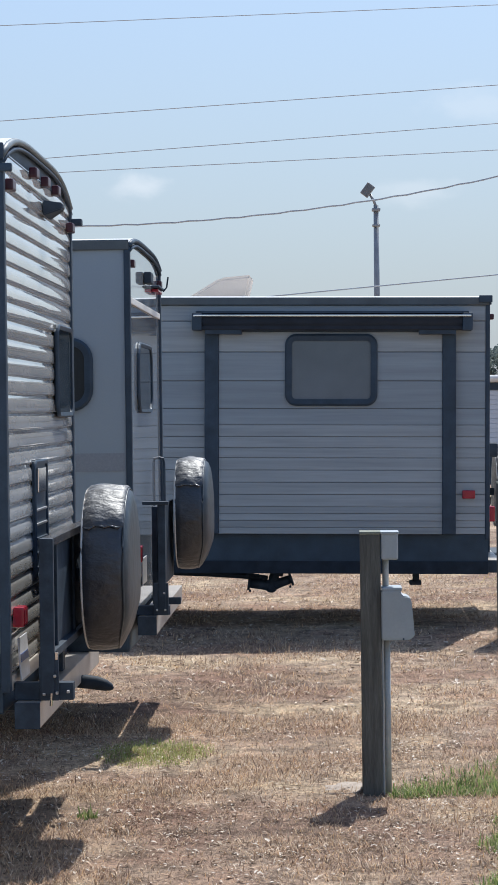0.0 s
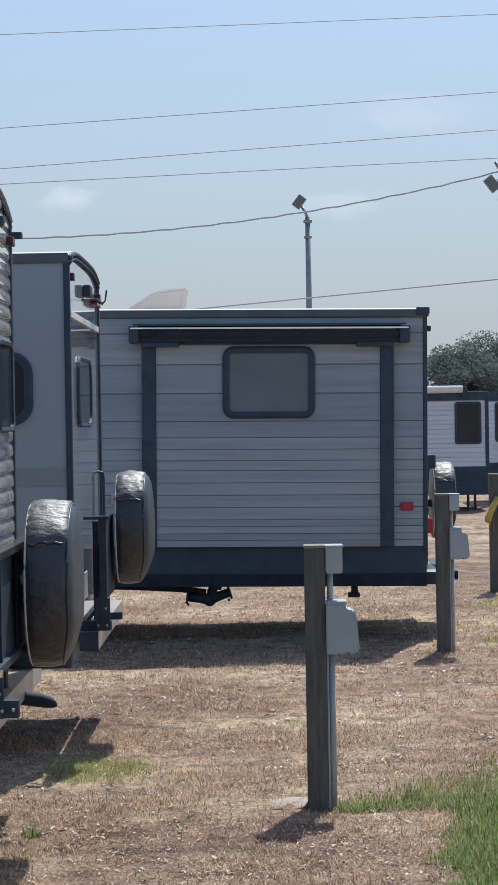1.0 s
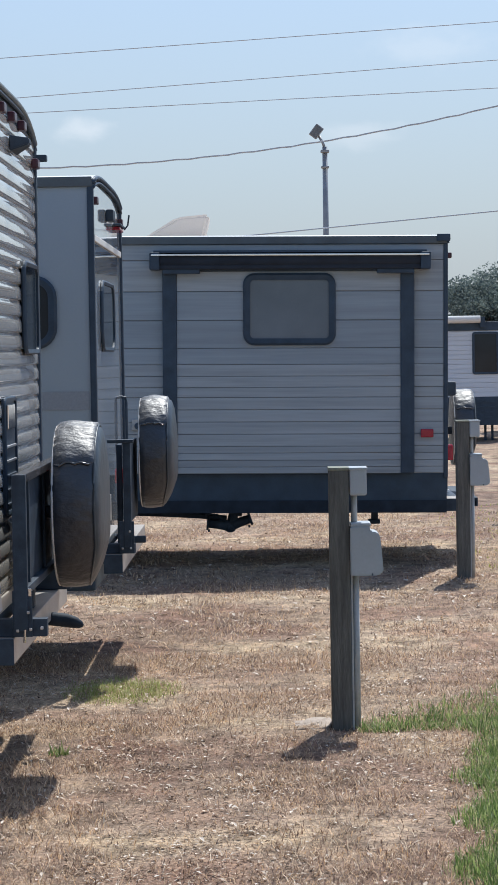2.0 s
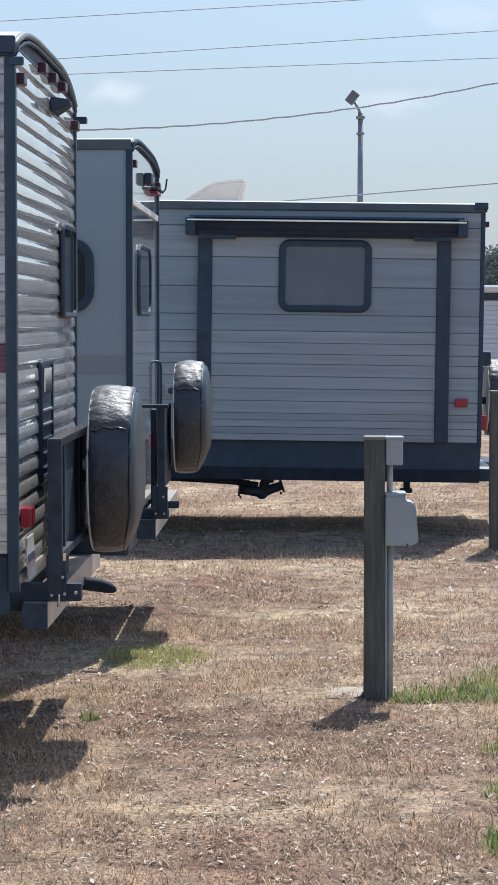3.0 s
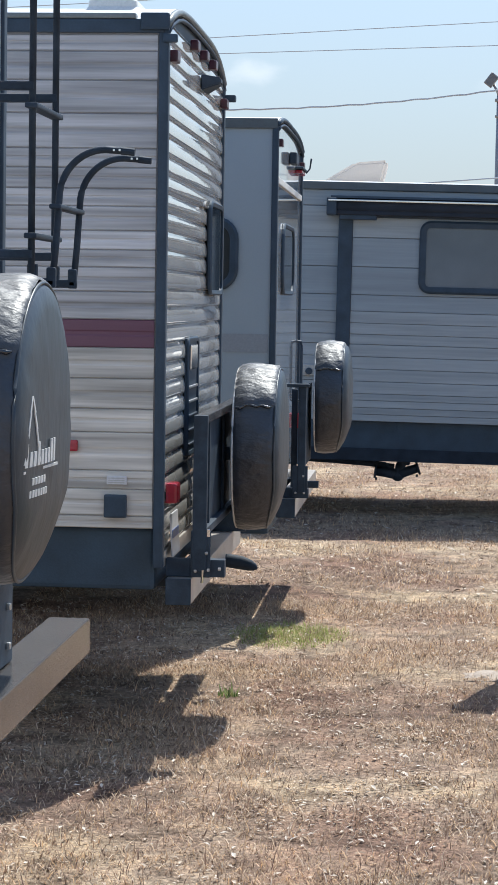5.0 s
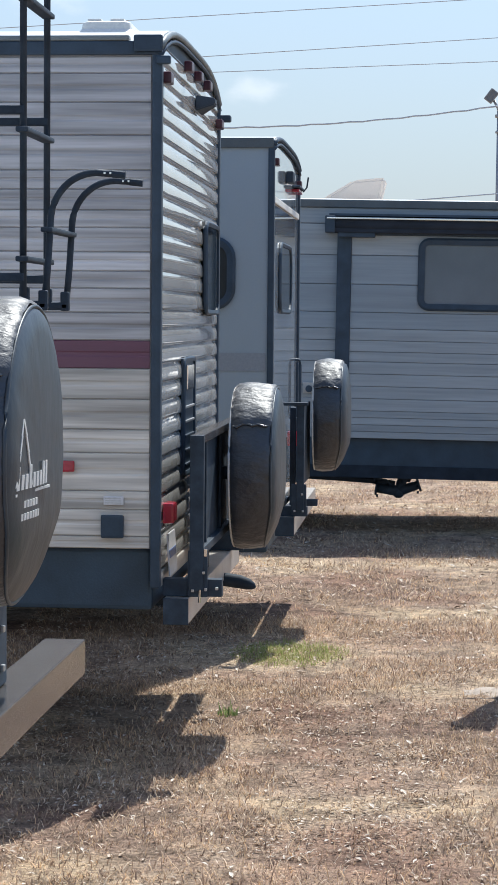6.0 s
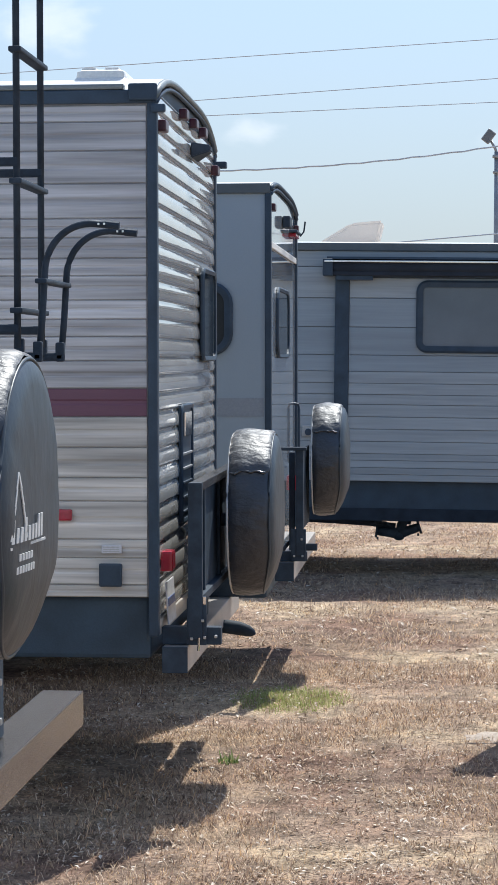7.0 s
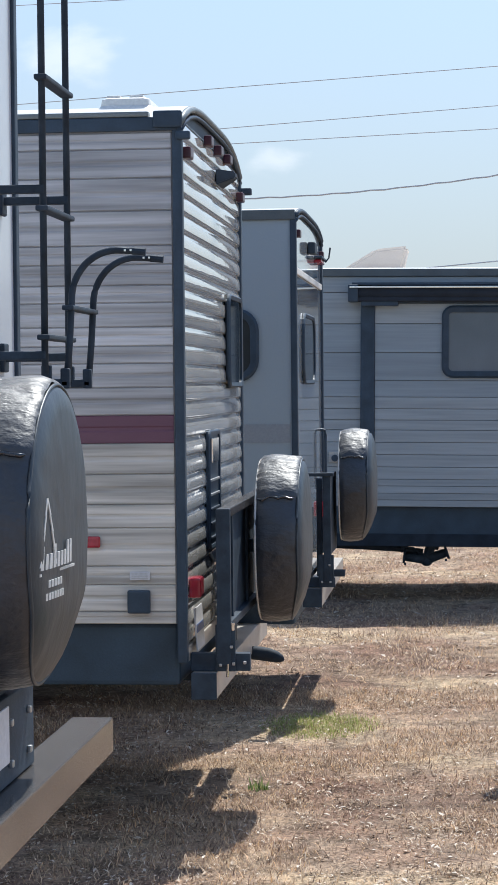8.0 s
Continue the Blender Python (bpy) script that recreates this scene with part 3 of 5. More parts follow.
# ---------------------------------------------------------------- trailer with corrugated siding, maroon stripe
def trailer_maroon():
    t = thing("travel_trailer", pose(-1.20, 9.02, 0), "grey and tan corrugated travel trailer with a maroon stripe", "travel trailer", "row of parked trailers")
    W = 2.38
    z0, z1, camber, L = 0.965, 3.045, 0.128, 7.0
    side, rear = shell(t, W, L, z0, z1, camber, 0.70, M_joint_shade, M_belly)
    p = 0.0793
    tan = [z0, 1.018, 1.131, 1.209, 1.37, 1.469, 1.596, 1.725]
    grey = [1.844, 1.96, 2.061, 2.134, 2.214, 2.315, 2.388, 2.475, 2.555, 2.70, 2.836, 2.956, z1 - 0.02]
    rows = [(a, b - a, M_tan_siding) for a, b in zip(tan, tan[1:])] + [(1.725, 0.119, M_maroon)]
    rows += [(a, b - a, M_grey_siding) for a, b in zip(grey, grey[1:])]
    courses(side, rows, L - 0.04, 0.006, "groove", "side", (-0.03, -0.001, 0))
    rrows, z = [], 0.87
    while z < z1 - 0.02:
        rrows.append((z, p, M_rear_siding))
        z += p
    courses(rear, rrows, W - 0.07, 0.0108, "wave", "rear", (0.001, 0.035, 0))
    # corner and roof trims
    part("corner_trim", slab(-0.024, 0.018, -0.018, 0.036, 0.80, z1 + 0.01, bevel=0.008), M_trim, t, "dark corner trim")
    part("corner_trim", slab(-0.030, 0.020, W - 0.036, W + 0.018, 0.87, z1 + 0.01, bevel=0.008), M_trim, t, "dark corner trim")
    part("eave_trim", slab(-L, 0.0, -0.022, -0.001, z1 - 0.015, z1 + 0.042, bevel=0.006), M_trim, t, "dark eave trim")
    part("roof_lip", slab(-L, -0.12, -0.026, 0.03, z1 + 0.043, z1 + 0.066, bevel=0.008), M_roofedge, t, "grey-green roof lip")
    part("gutter", slab(-0.10, 0.022, -0.040, -0.023, z1 - 0.005, z1 + 0.066, bevel=0.010), M_trim, t, "dark gutter end cap")
    part("gutter_spout", slab(-0.005, 0.055, -0.040, -0.005, z1 - 0.055, z1 - 0.020, bevel=0.008), M_trim, t)
    part("gutter_spout", slab(0.010, 0.075, W - 0.03, W + 0.03, z1 - 0.075, z1 - 0.040, bevel=0.008), M_trim, t)
    roof_arch(t, W, z1, camber, M_roofedge, 0.016, 0.010)
    # roof vent
    bm = bmesh.new()
    box(bm, -0.40, -0.13, 0.25, 0.62, z1 + 0.07, z1 + 0.170, bevel=0.038)
    for v in bm.verts:
        if v.co.z > z1 + 0.12:
            v.co.x = -0.265 + (v.co.x + 0.265) * 0.82
            v.co.y = 0.435 + (v.co.y - 0.435) * 0.86
    dome = part("roof_vent", bm, M_white, t, "white domed roof vent")
    for i in (0, 1):
        part("vent_rib", slab(-0.35 + 0.10 * i, -0.29 + 0.10 * i, 0.31, 0.56, z1 + 0.168, z1 + 0.180, bevel=0.004), M_white, dome)
    # clearance lamps, camera hood
    for y, z in ((0.10, 2.945), (2.24, 2.945)):
        lens("clearance_lamp", t, 0.012, y, z, 0.036, 0.10, 0.050, M_darkred, "dark red marker lamp")
    for y in (0.86, 1.26, 1.66):
        lens("clearance_lamp", t, 0.012, y, 3.080, 0.036, 0.10, 0.048, M_darkred, "dark red marker lamp")
    bm = bmesh.new()
    box(bm, 0.0, 0.085, -0.14, 0.14, -0.04, 0.035)
    for v in bm.verts:
        if v.co.x > 0.05:
            v.co.y *= 0.35
            v.co.z = 0.0 if v.co.z < 0 else 0.03
    bmesh.ops.bevel(bm, geom=bm.edges[:], offset=0.006, segments=2, affect="EDGES")
    part("camera_hood", bm, M_steel, t, "dark wedge-shaped camera hood", at=(0.014, 1.38, 2.96))
    rear_window("window", t, 1.62, 2.22, 1.955, 2.42, 0.07, 0.020)
    # water heater door, black with a bright cowl
    v = part("appliance_vent", slab(0.008, 0.020, 0.78, 1.20, 1.22, 1.755, bevel=0.004), M_trim, t, "black louvred appliance vent")
    vf = part("vent_frame", ring_frame(0.43, 0.545, 0.05, 0.022, 0.010), M_trim, v)
    vf.matrix_basis = pose(0.020, 0.99, 1.4875, 0, 0, 90)
    part("cowl", slab(0.020, 0.031, 0.86, 1.12, 1.61, 1.725, bevel=0.004), M_chrome, v, "bright exhaust cowl")
    for i in range(5):
        part("louvre", slab(0.020, 0.029, 0.82, 1.16, 1.26 + 0.066 * i, 1.272 + 0.066 * i, bevel=0.003), M_rim if i > 2 else M_steel, v)
    # tail lamp, plate
    lens("tail_lamp", t, 0.012, 0.17, 1.105, 0.050, 0.115, 0.088, M_red, "red tail lamp")
    lens("tail_lamp", t, 0.012, 2.20, 1.10, 0.055, 0.13, 0.10, M_red, "red tail lamp")
    pl = part("number_plate", slab(0.03, 0.036, -0.13, 0.13, -0.09, 0.09, bevel=0.002), M_plate, t, "white and blue licence plate")
    pl.matrix_basis = pose(0, 0.28, 0.92, 0, -4, 0)
    part("plate_bar", slab(0.0362, 0.0385, -0.11, 0.11, -0.015, 0.02), M_plate_blue, pl)
    part("rear_sill", slab(0.002, 0.018, 0.04, W - 0.04, 0.80, 0.868, bevel=0.006), M_bumper, t, "dull metal rear sill")
    # side fittings
    part("marker_lamp", slab(-0.415, -0.345, -0.032, -0.012, 1.288, 1.336, bevel=0.008), M_red, t, "red side marker lamp")
    s = part("notice_plate", slab(-0.222, -0.137, -0.020, -0.012, 1.151, 1.187, bevel=0.002), M_plate, t, "small white notice plate")
    for i in range(3):
        part("notice_line", slab(-0.214, -0.146, -0.0215, -0.0195, 1.158 + 0.009 * i, 1.161 + 0.009 * i), M_conduit, s)
    part("socket_cover", slab(-0.232, -0.135, -0.035, -0.012, 1.011, 1.109, bevel=0.008), M_trim, t, "black socket cover")
    bumper(t, 0.030, 0.136, 0.645, 0.755, 0.02, W - 0.02)
    # folding rack, stood up behind the bumper
    rk = part("rack_frame", slab(0.135, 0.195, 0.05, 0.085, 0.78, 1.445, bevel=0.005), M_steel, t, "black steel rack folded upright")
    part("rack_frame", slab(0.135, 0.195, 1.93, 1.965, 0.93, 1.445, bevel=0.005), M_steel, t)
    part("rack_rail", slab(0.137, 0.193, 0.085, 1.93, 1.410, 1.4449, bevel=0.004), M_bumper_brown, rk, "dull top rail")
    part("rack_rail", slab(0.137, 0.193, 0.085, 1.93, 0.93, 0.965, bevel=0.004), M_steel, rk)
    part("rack_panel", slab(0.158, 0.166, 0.085, 1.93, 0.965, 1.41), M_steel, rk, "black steel rack panel")
    for y in (0.30, 0.95, 1.60):
        part("rack_bar", slab(0.166, 0.180, y, y + 0.035, 0.965, 1.41, bevel=0.003), M_steel, rk)
    part("rack_clip", slab(0.196, 0.210, 0.055, 0.075, 0.93, 0.965, bevel=0.003), M_chrome, rk)
    br = part("rack_bracket", slab(0.020, 0.272, 0.075, 0.135, 0.757, 0.832, bevel=0.004), M_steel, t, "black bolted bracket over the bumper")
    part("bracket_plate", slab(0.128, 0.212, 0.058, 0.074, 0.757, 0.955, bevel=0.004), M_steel, br)
    for x, z in ((0.150, 0.785), (0.205, 0.790), (0.196, 0.862), (0.252, 0.795)):
        part("bolt", slab(x - 0.006, x + 0.006, 0.046, 0.074, z - 0.006, z + 0.006, bevel=0.003), M_rim, br)
    part("bracket_pin", tube(bmesh.new(), [(0.182, 0.050, 0.79), (0.178, 0.050, 0.735)], 0.006, 8), M_chrome, br)
    part("rack_bracket", slab(0.020, 0.200, 1.90, 1.96, 0.757, 0.93, bevel=0.004), M_steel, t)
    bm = tube(bmesh.new(), [(0.09, 1.56, 0.650), (0.15, 1.56, 0.648), (0.21, 1.56, 0.640), (0.255, 1.56, 0.628), (0.280, 1.56, 0.618), (0.292, 1.56, 0.612)],
              [0.030, 0.034, 0.034, 0.028, 0.018, 0.005], 14)
    part("hitch_tongue", bm, M_rail, t, "black rounded hitch tongue", smooth=True)
    part("carrier_post", slab(0.03, 0.10, 1.11, 1.19, 0.755, 1.30, bevel=0.006), M_steel, t)
    part("carrier_arm", slab(0.10, 0.235, 1.12, 1.18, 1.18, 1.24, bevel=0.006), M_steel, t)
    tyre_cover(t, 0.225, 0.42, 1.15, 1.238, 0.389)
    wheels(t, W)
    for y in (0.3, W - 0.3):
        part("stabiliser_jack", slab(-2.25, -2.19, y - 0.03, y + 0.03, 0.0, 0.70, bevel=0.006), M_steel, t)
    return t


# ---------------------------------------------------------------- smooth trailer
def trailer_smooth():
    t = thing("travel_trailer", pose(-1.0, 12.67, 0), "smooth pale grey fibreglass travel trailer with dark trim", "travel trailer", "row of parked trailers")
    z0, z1, camber, L = 0.86, 2.945, 0.066, 7.2
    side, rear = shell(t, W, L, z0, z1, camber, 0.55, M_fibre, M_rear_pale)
    part("stripe", slab(-L + 0.1, -0.035, -0.004, -0.001, 1.627, 1.736), M_fibre_dark, side, "soft grey stripe")
    part("corner_trim", slab(-0.026, 0.012, -0.016, 0.034, 0.80, z1 + 0.01, bevel=0.008), M_trim, t, "dark corner trim")
    part("corner_trim", slab(-0.026, 0.016, W - 0.034, W + 0.02, 0.80, z1 + 0.01, bevel=0.008), M_trim, t, "dark corner trim")
    part("eave_trim", slab(-L, 0.005, -0.020, -0.001, z1 - 0.01, z1 + 0.05, bevel=0.006), M_eave, t)
    roof_arch(t, W, z1, camber, M_trim, 0.016, 0.008)
    side_window(t, -1.15, -0.215, 1.985, 2.42, 0.13, 0.05)
    rear_window("window", t, 0.50, 1.50, 1.97, 2.41, 0.14, 0.002)
    for y in (0.10, 2.2):
        lens("clearance_lamp", t, 0.002, y, 2.86, 0.030, 0.09, 0.045, M_darkred)
    bl = lens("brake_lamp", t, 0.002, 1.85, 2.79, 0.045, 0.34, 0.022, M_red, "high red brake lamp bar")
    part("lamp_housing", slab(0.0, 0.055, -0.22, 0.22, 0.016, 0.032, bevel=0.006), M_trim, bl)
    bm = tube(bmesh.new(), [(0.05, 2.05, 2.80), (0.075, 2.05, 2.83), (0.085, 2.05, 2.90)], 0.006, 6)
    part("aerial", bm, M_trim, t)
    part("camera_hood", slab(0.002, 0.05, 1.05, 1.25, 2.80, 2.875, bevel=0.012), M_steel, t)
    part("rear_moulding", slab(0.001, 0.012, 0.05, W - 0.05, 2.62, 2.66, bevel=0.004), M_white, t)
    part("grab_handle", tube(bmesh.new(), [(0.0, 2.12, 1.66), (0.030, 2.12, 1.655), (0.036, 2.12, 1.62), (0.036, 2.12, 1.29), (0.030, 2.12, 1.255), (0.0, 2.12, 1.25)], 0.010, 8), M_trim, t)
    for y in (0.26, 2.04):
        lens("tail_lamp", t, 0.002, y, 1.12, 0.04, 0.10, 0.10, M_red, "red tail lamp")
    part("number_plate", slab(0.02, 0.028, 0.42, 0.72, 0.92, 1.08, bevel=0.002), M_plate, t, "pale licence plate")
    bumper(t, 0.03, 0.14, 0.655, 0.765, 0.02, W - 0.02)
    rk = part("carrier_frame", slab(0.150, 0.195, 0.05, 0.095, 0.80, 1.43, bevel=0.005), M_steel, t, "black steel carrier frame")
    part("carrier_frame", slab(0.085, 0.120, 0.42, 0.46, 0.80, 1.40, bevel=0.005), M_steel, t)
    part("carrier_rail", slab(0.060, 0.215, 0.04, 0.10, 1.425, 1.445, bevel=0.004), M_steel, rk)
    part("carrier_plate", slab(0.150, 0.162, 0.10, 1.2, 0.92, 1.41), M_steel, rk)
    br = part("carrier_bracket", slab(0.020, 0.215, 0.07, 0.13, 0.768, 0.825, bevel=0.004), M_steel, t, "black bolted bracket over the bumper")
    part("bracket_plate", slab(0.120, 0.210, 0.055, 0.070, 0.768, 0.96, bevel=0.004), M_steel, br)
    part("carrier_bracket", slab(0.140, 0.250, 0.52, 0.58, 0.79, 0.83, bevel=0.004), M_steel, t)
    for x, z in ((0.140, 0.80), (0.190, 0.80), (0.185, 0.90)):
        part("bolt", slab(x - 0.006, x + 0.006, 0.044, 0.070, z - 0.006, z + 0.006, bevel=0.003), M_rim, br)
    tyre_cover(t, 0.195, 0.375, 1.15, 1.318, 0.357, 0.05)
    wheels(t, W)
    for y in (0.3, W - 0.3):
        part("stabiliser_jack", slab(-2.25, -2.19, y - 0.03, y + 0.03, 0.0, 0.56, bevel=0.006), M_steel, t)
    return t


# ---------------------------------------------------------------- far trailer with a closed slide-out
def trailer_slide():
    t = thing("travel_trailer", pose(1.59, 19.30, 0, 0, 0.75, 0), "slate grey travel trailer with a closed slide-out room", "travel trailer", "row of parked trailers")
    z0, z1, camber, L = 0.845, 2.925, 0.05, 6.4
    side, rear = shell(t, W, L, z0, z1, camber, 0.49, M_joint_shade_dark, M_rear_siding)
    zs = [0.845, 0.905, 0.965, 1.03, 1.09, 1.20, 1.31, 1.42, 1.53, 1.62, 1.72, 1.825, 1.972, 2.222, 2.481, 2.76, 2.90]
    rows = [(a, b - a, M_far_upper if 1.8 < a < 2.4 else M_far_lower) for a, b in zip(zs, zs[1:])]
    courses(side, rows, L - 0.05, 0.007, "lap", "side", (-0.03, -0.001, 0))
    part("corner_trim", slab(-0.028, 0.010, -0.018, 0.034, 0.80, z1 + 0.02, bevel=0.008), M_trim, t, "dark corner trim")
    part("corner_trim", slab(-0.028, 0.014, W - 0.034, W + 0.018, 0.80, z1 + 0.02, bevel=0.008), M_trim, t, "dark corner trim")
    part("eave_trim", slab(-L, 0.0, -0.030, -0.001, z1 - 0.025, z1 + 0.045, bevel=0.008), M_eave, t)
    part("gutter", slab(-0.09, 0.03, -0.052, -0.031, z1 - 0.005, z1 + 0.062, bevel=0.01), M_trim, t, "dark gutter end cap")
    roof_arch(t, W, z1, camber, M_trim, 0.022, 0.012)
    # slide-out: flanges stand proud, the panel sits between them
    sl = part("slide_flange", slab(-2.547, -2.42, -0.075, -0.010, 0.845, 2.70, bevel=0.010), M_trim, t, "dark slide-out flange")
    part("slide_flange", slab(-0.416, -0.294, -0.075, -0.010, 0.845, 2.70, bevel=0.010), M_trim, t, "dark slide-out flange")
    part("slide_flange", slab(-2.42, -0.416, -0.072, -0.012, 2.66, 2.72, bevel=0.010), M_trim, t, "dark slide-out flange")
    body = part("slide_wall", slab(-2.42, -0.416, -0.048, -0.010, 0.845, 2.665), M_joint_shade_dark, t)
    courses(body, [(a, min(b, 2.66) - a, m) for (a, h, m) in rows for b in (a + h,) if a < 2.6], 2.0, 0.007, "lap", "side", (-0.418, -0.049, 0))
    # rolled topper awning over the slide
    aw = part("awning_roll", tube(bmesh.new(), [(-2.63, -0.13, 2.775), (-0.21, -0.13, 2.775)], 0.062, 18), M_awning, t, "rolled dark awning over the slide-out", smooth=True)
    part("awning_case", slab(-2.62, -0.20, -0.175, -0.012, 2.695, 2.735, bevel=0.01), M_awning, aw)
    part("awning_rail", slab(-2.64, -0.17, -0.215, -0.180, 2.812, 2.829, bevel=0.003), M_chrome, aw, "bright metal awning rail")
    part("awning_track", slab(-2.62, -0.19, -0.18, -0.012, 2.842, 2.862), M_trim, aw)
    for x in (-2.655, -0.245):
        part("end_bracket", slab(x, x + 0.09, -0.20, -0.010, 2.69, 2.845, bevel=0.012), M_trim, aw)
    aw.location.z = -0.022
    for x in (-2.54, -0.63):
        part("awning_arm", slab(x, x + 0.33, -0.16, -0.070, 2.655, 2.70, bevel=0.008), M_trim, aw)
    side_window(t, -1.825, -0.997, 1.995, 2.640, 0.10, 0.062, -0.056, M_pane)
    part("marker_lamp", slab(-0.235, -0.12, -0.035, -0.008, 1.165, 1.24, bevel=0.01), M_red, t, "red side marker lamp")
    ip = part("inlet_plate", slab(-2.83, -2.72, -0.030, -0.012, 1.235, 1.335, bevel=0.006), M_conduit, t, "grey inlet plate")
    cap = part("inlet_cap", lathe_x(bmesh.new(), [(0.0, 0.0), (0.0, 0.032), (0.016, 0.030), (0.018, 0.0)], 20), M_trim, ip)
    cap.matrix_basis = pose(-2.775, -0.030, 1.275, 0, 0, -90)
    for x in (-2.0, -1.9):
        part("skirt_rib", slab(x, x + 0.02, -0.004, 0.036, 0.50, 0.84), M_belly, t)
    part("skirt_lip", slab(-L, 0.0, 0.0, 0.034, 0.49, 0.843), M_belly, t, "black skirt below the siding")
    part("frame_rail", slab(-L, 0.0, -0.012, -0.001, 0.486, 0.600, bevel=0.004), M_rail, t, "black chassis rail under the skirt")
    # waste valves and pipe under the floor
    part("waste_pipe", tube(bmesh.new(), [(-3.2, 0.40, 0.475), (-2.55, 0.36, 0.455), (-2.22, 0.33, 0.440), (-1.99, 0.30, 0.415)], 0.028, 12), M_steel, t, "black waste pipe", smooth=True)
    node = (-1.955, 0.28, 0.352)
    part("waste_valve", tube(bmesh.new(), [(-1.955, 0.28, 0.290), (-1.955, 0.28, 0.305), (-1.955, 0.28, 0.335), node, (-1.935, 0.28, 0.42), (-1.905, 0.28, 0.50)],
                             [0.022, 0.045, 0.055, 0.058, 0.045, 0.045], 14), M_steel, t, "black waste valve body", smooth=True)
    for end in ((-2.15, 0.28, 0.372), (-1.78, 0.28, 0.412)):
        a, b = Vector(node), Vector(end)
        d = (b - a).normalized()
        br = part("waste_branch", tube(bmesh.new(), [a, a + (b - a) * 0.5, b], [0.052, 0.044, 0.040], 14), M_steel, t, "black waste branch pipe", smooth=True)
        part("flange", tube(bmesh.new(), [b - d * 0.002, b + d * 0.018], 0.062, 18), M_steel, br)
        part("bayonet_ear", slab(b.x - 0.010, b.x + 0.010, 0.265, 0.295, b.z + 0.055, b.z + 0.078, bevel=0.004), M_steel, br)
        part("bayonet_ear", slab(b.x - 0.010, b.x + 0.010, 0.265, 0.295, b.z - 0.078, b.z - 0.055, bevel=0.004), M_steel, br)
    pull = part("valve_pull", tube(bmesh.new(), [(-2.02, 0.25, 0.40), (-2.07, 0.24, 0.455), (-2.16, 0.24, 0.462)], 0.008, 8), M_steel, t, "thin black valve pull rod")
    part("pull_grip", slab(-2.185, -2.160, 0.22, 0.26, 0.438, 0.486, bevel=0.005), M_steel, pull)
    part("waste_collar", tube(bmesh.new(), [(-1.915, 0.28, 0.452), (-1.905, 0.28, 0.488)], 0.066, 16), M_steel, t)
    ft = part("drain_stub", slab(-0.665, -0.605, 0.27, 0.35, 0.40, 0.50, bevel=0.01), M_steel, t)
    part("stub_cap", slab(-0.695, -0.585, 0.25, 0.37, 0.365, 0.405, bevel=0.012), M_steel, ft)
    # roof vent cover: a raked scoop
    bm = bmesh.new()
    box(bm, -2.79, -2.20, 0.75, 1.25, z1 + 0.06, z1 + 0.30)
    for q in bm.verts:
        if q.co.z > z1 + 0.2:
            if q.co.x < -2.5:
                q.co.x += 0.34
                q.co.z -= 0.03
            else:
                q.co.x += 0.055
    bmesh.ops.bevel(bm, geom=bm.edges[:], offset=0.03, segments=3, affect="EDGES")
    part("vent_cover", bm, M_vent, t, "off-white raked roof vent cover", smooth=False)
    lens("clearance_lamp", t, 0.012, 0.12, 2.80, 0.04, 0.10, 0.05, M_darkred)
    rear_window("window", t, 0.5, 1.1, 1.9, 2.5, 0.08, 0.012)
    lens("tail_lamp", t, 0.012, 0.2, 1.02, 0.06, 0.14, 0.14, M_red, "red tail lamp")
    part("number_plate", slab(0.012, 0.02, 0.3, 0.6, 0.72, 0.88, bevel=0.002), M_plate, t)
    part("side_mirror_light", slab(0.012, 0.11, 0.3, 0.5, 1.53, 1.66, bevel=0.02), M_steel, t)
    part("rear_step", slab(0.0, 0.30, 0.30, 0.9, 0.53, 0.575, bevel=0.005), M_steel, t)
    bumper(t, 0.001, 0.13, 0.50, 0.61, 0.02, W - 0.02)
    part("carrier_post", slab(0.03, 0.10, 1.11, 1.19, 0.61, 1.40, bevel=0.006), M_steel, t)
    part("carrier_arm", slab(0.10, 0.15, 1.12, 1.18, 1.15, 1.22, bevel=0.006), M_steel, t)
    part("carrier_bar", slab(0.14, 0.31, 0.3, 2.0, 0.52, 0.60, bevel=0.005), M_steel, t)
    tyre_cover(t, 0.14, 0.33, 1.15, 1.21, 0.36, 0.03)
    wheels(t, W, (-4.6, -5.4))
    for y in (0.5, W - 0.3):
        part("stabiliser_jack", slab(-4.0, -3.94, y - 0.03, y + 0.03, 0.0, 0.5, bevel=0.006), M_steel, t)
    return t


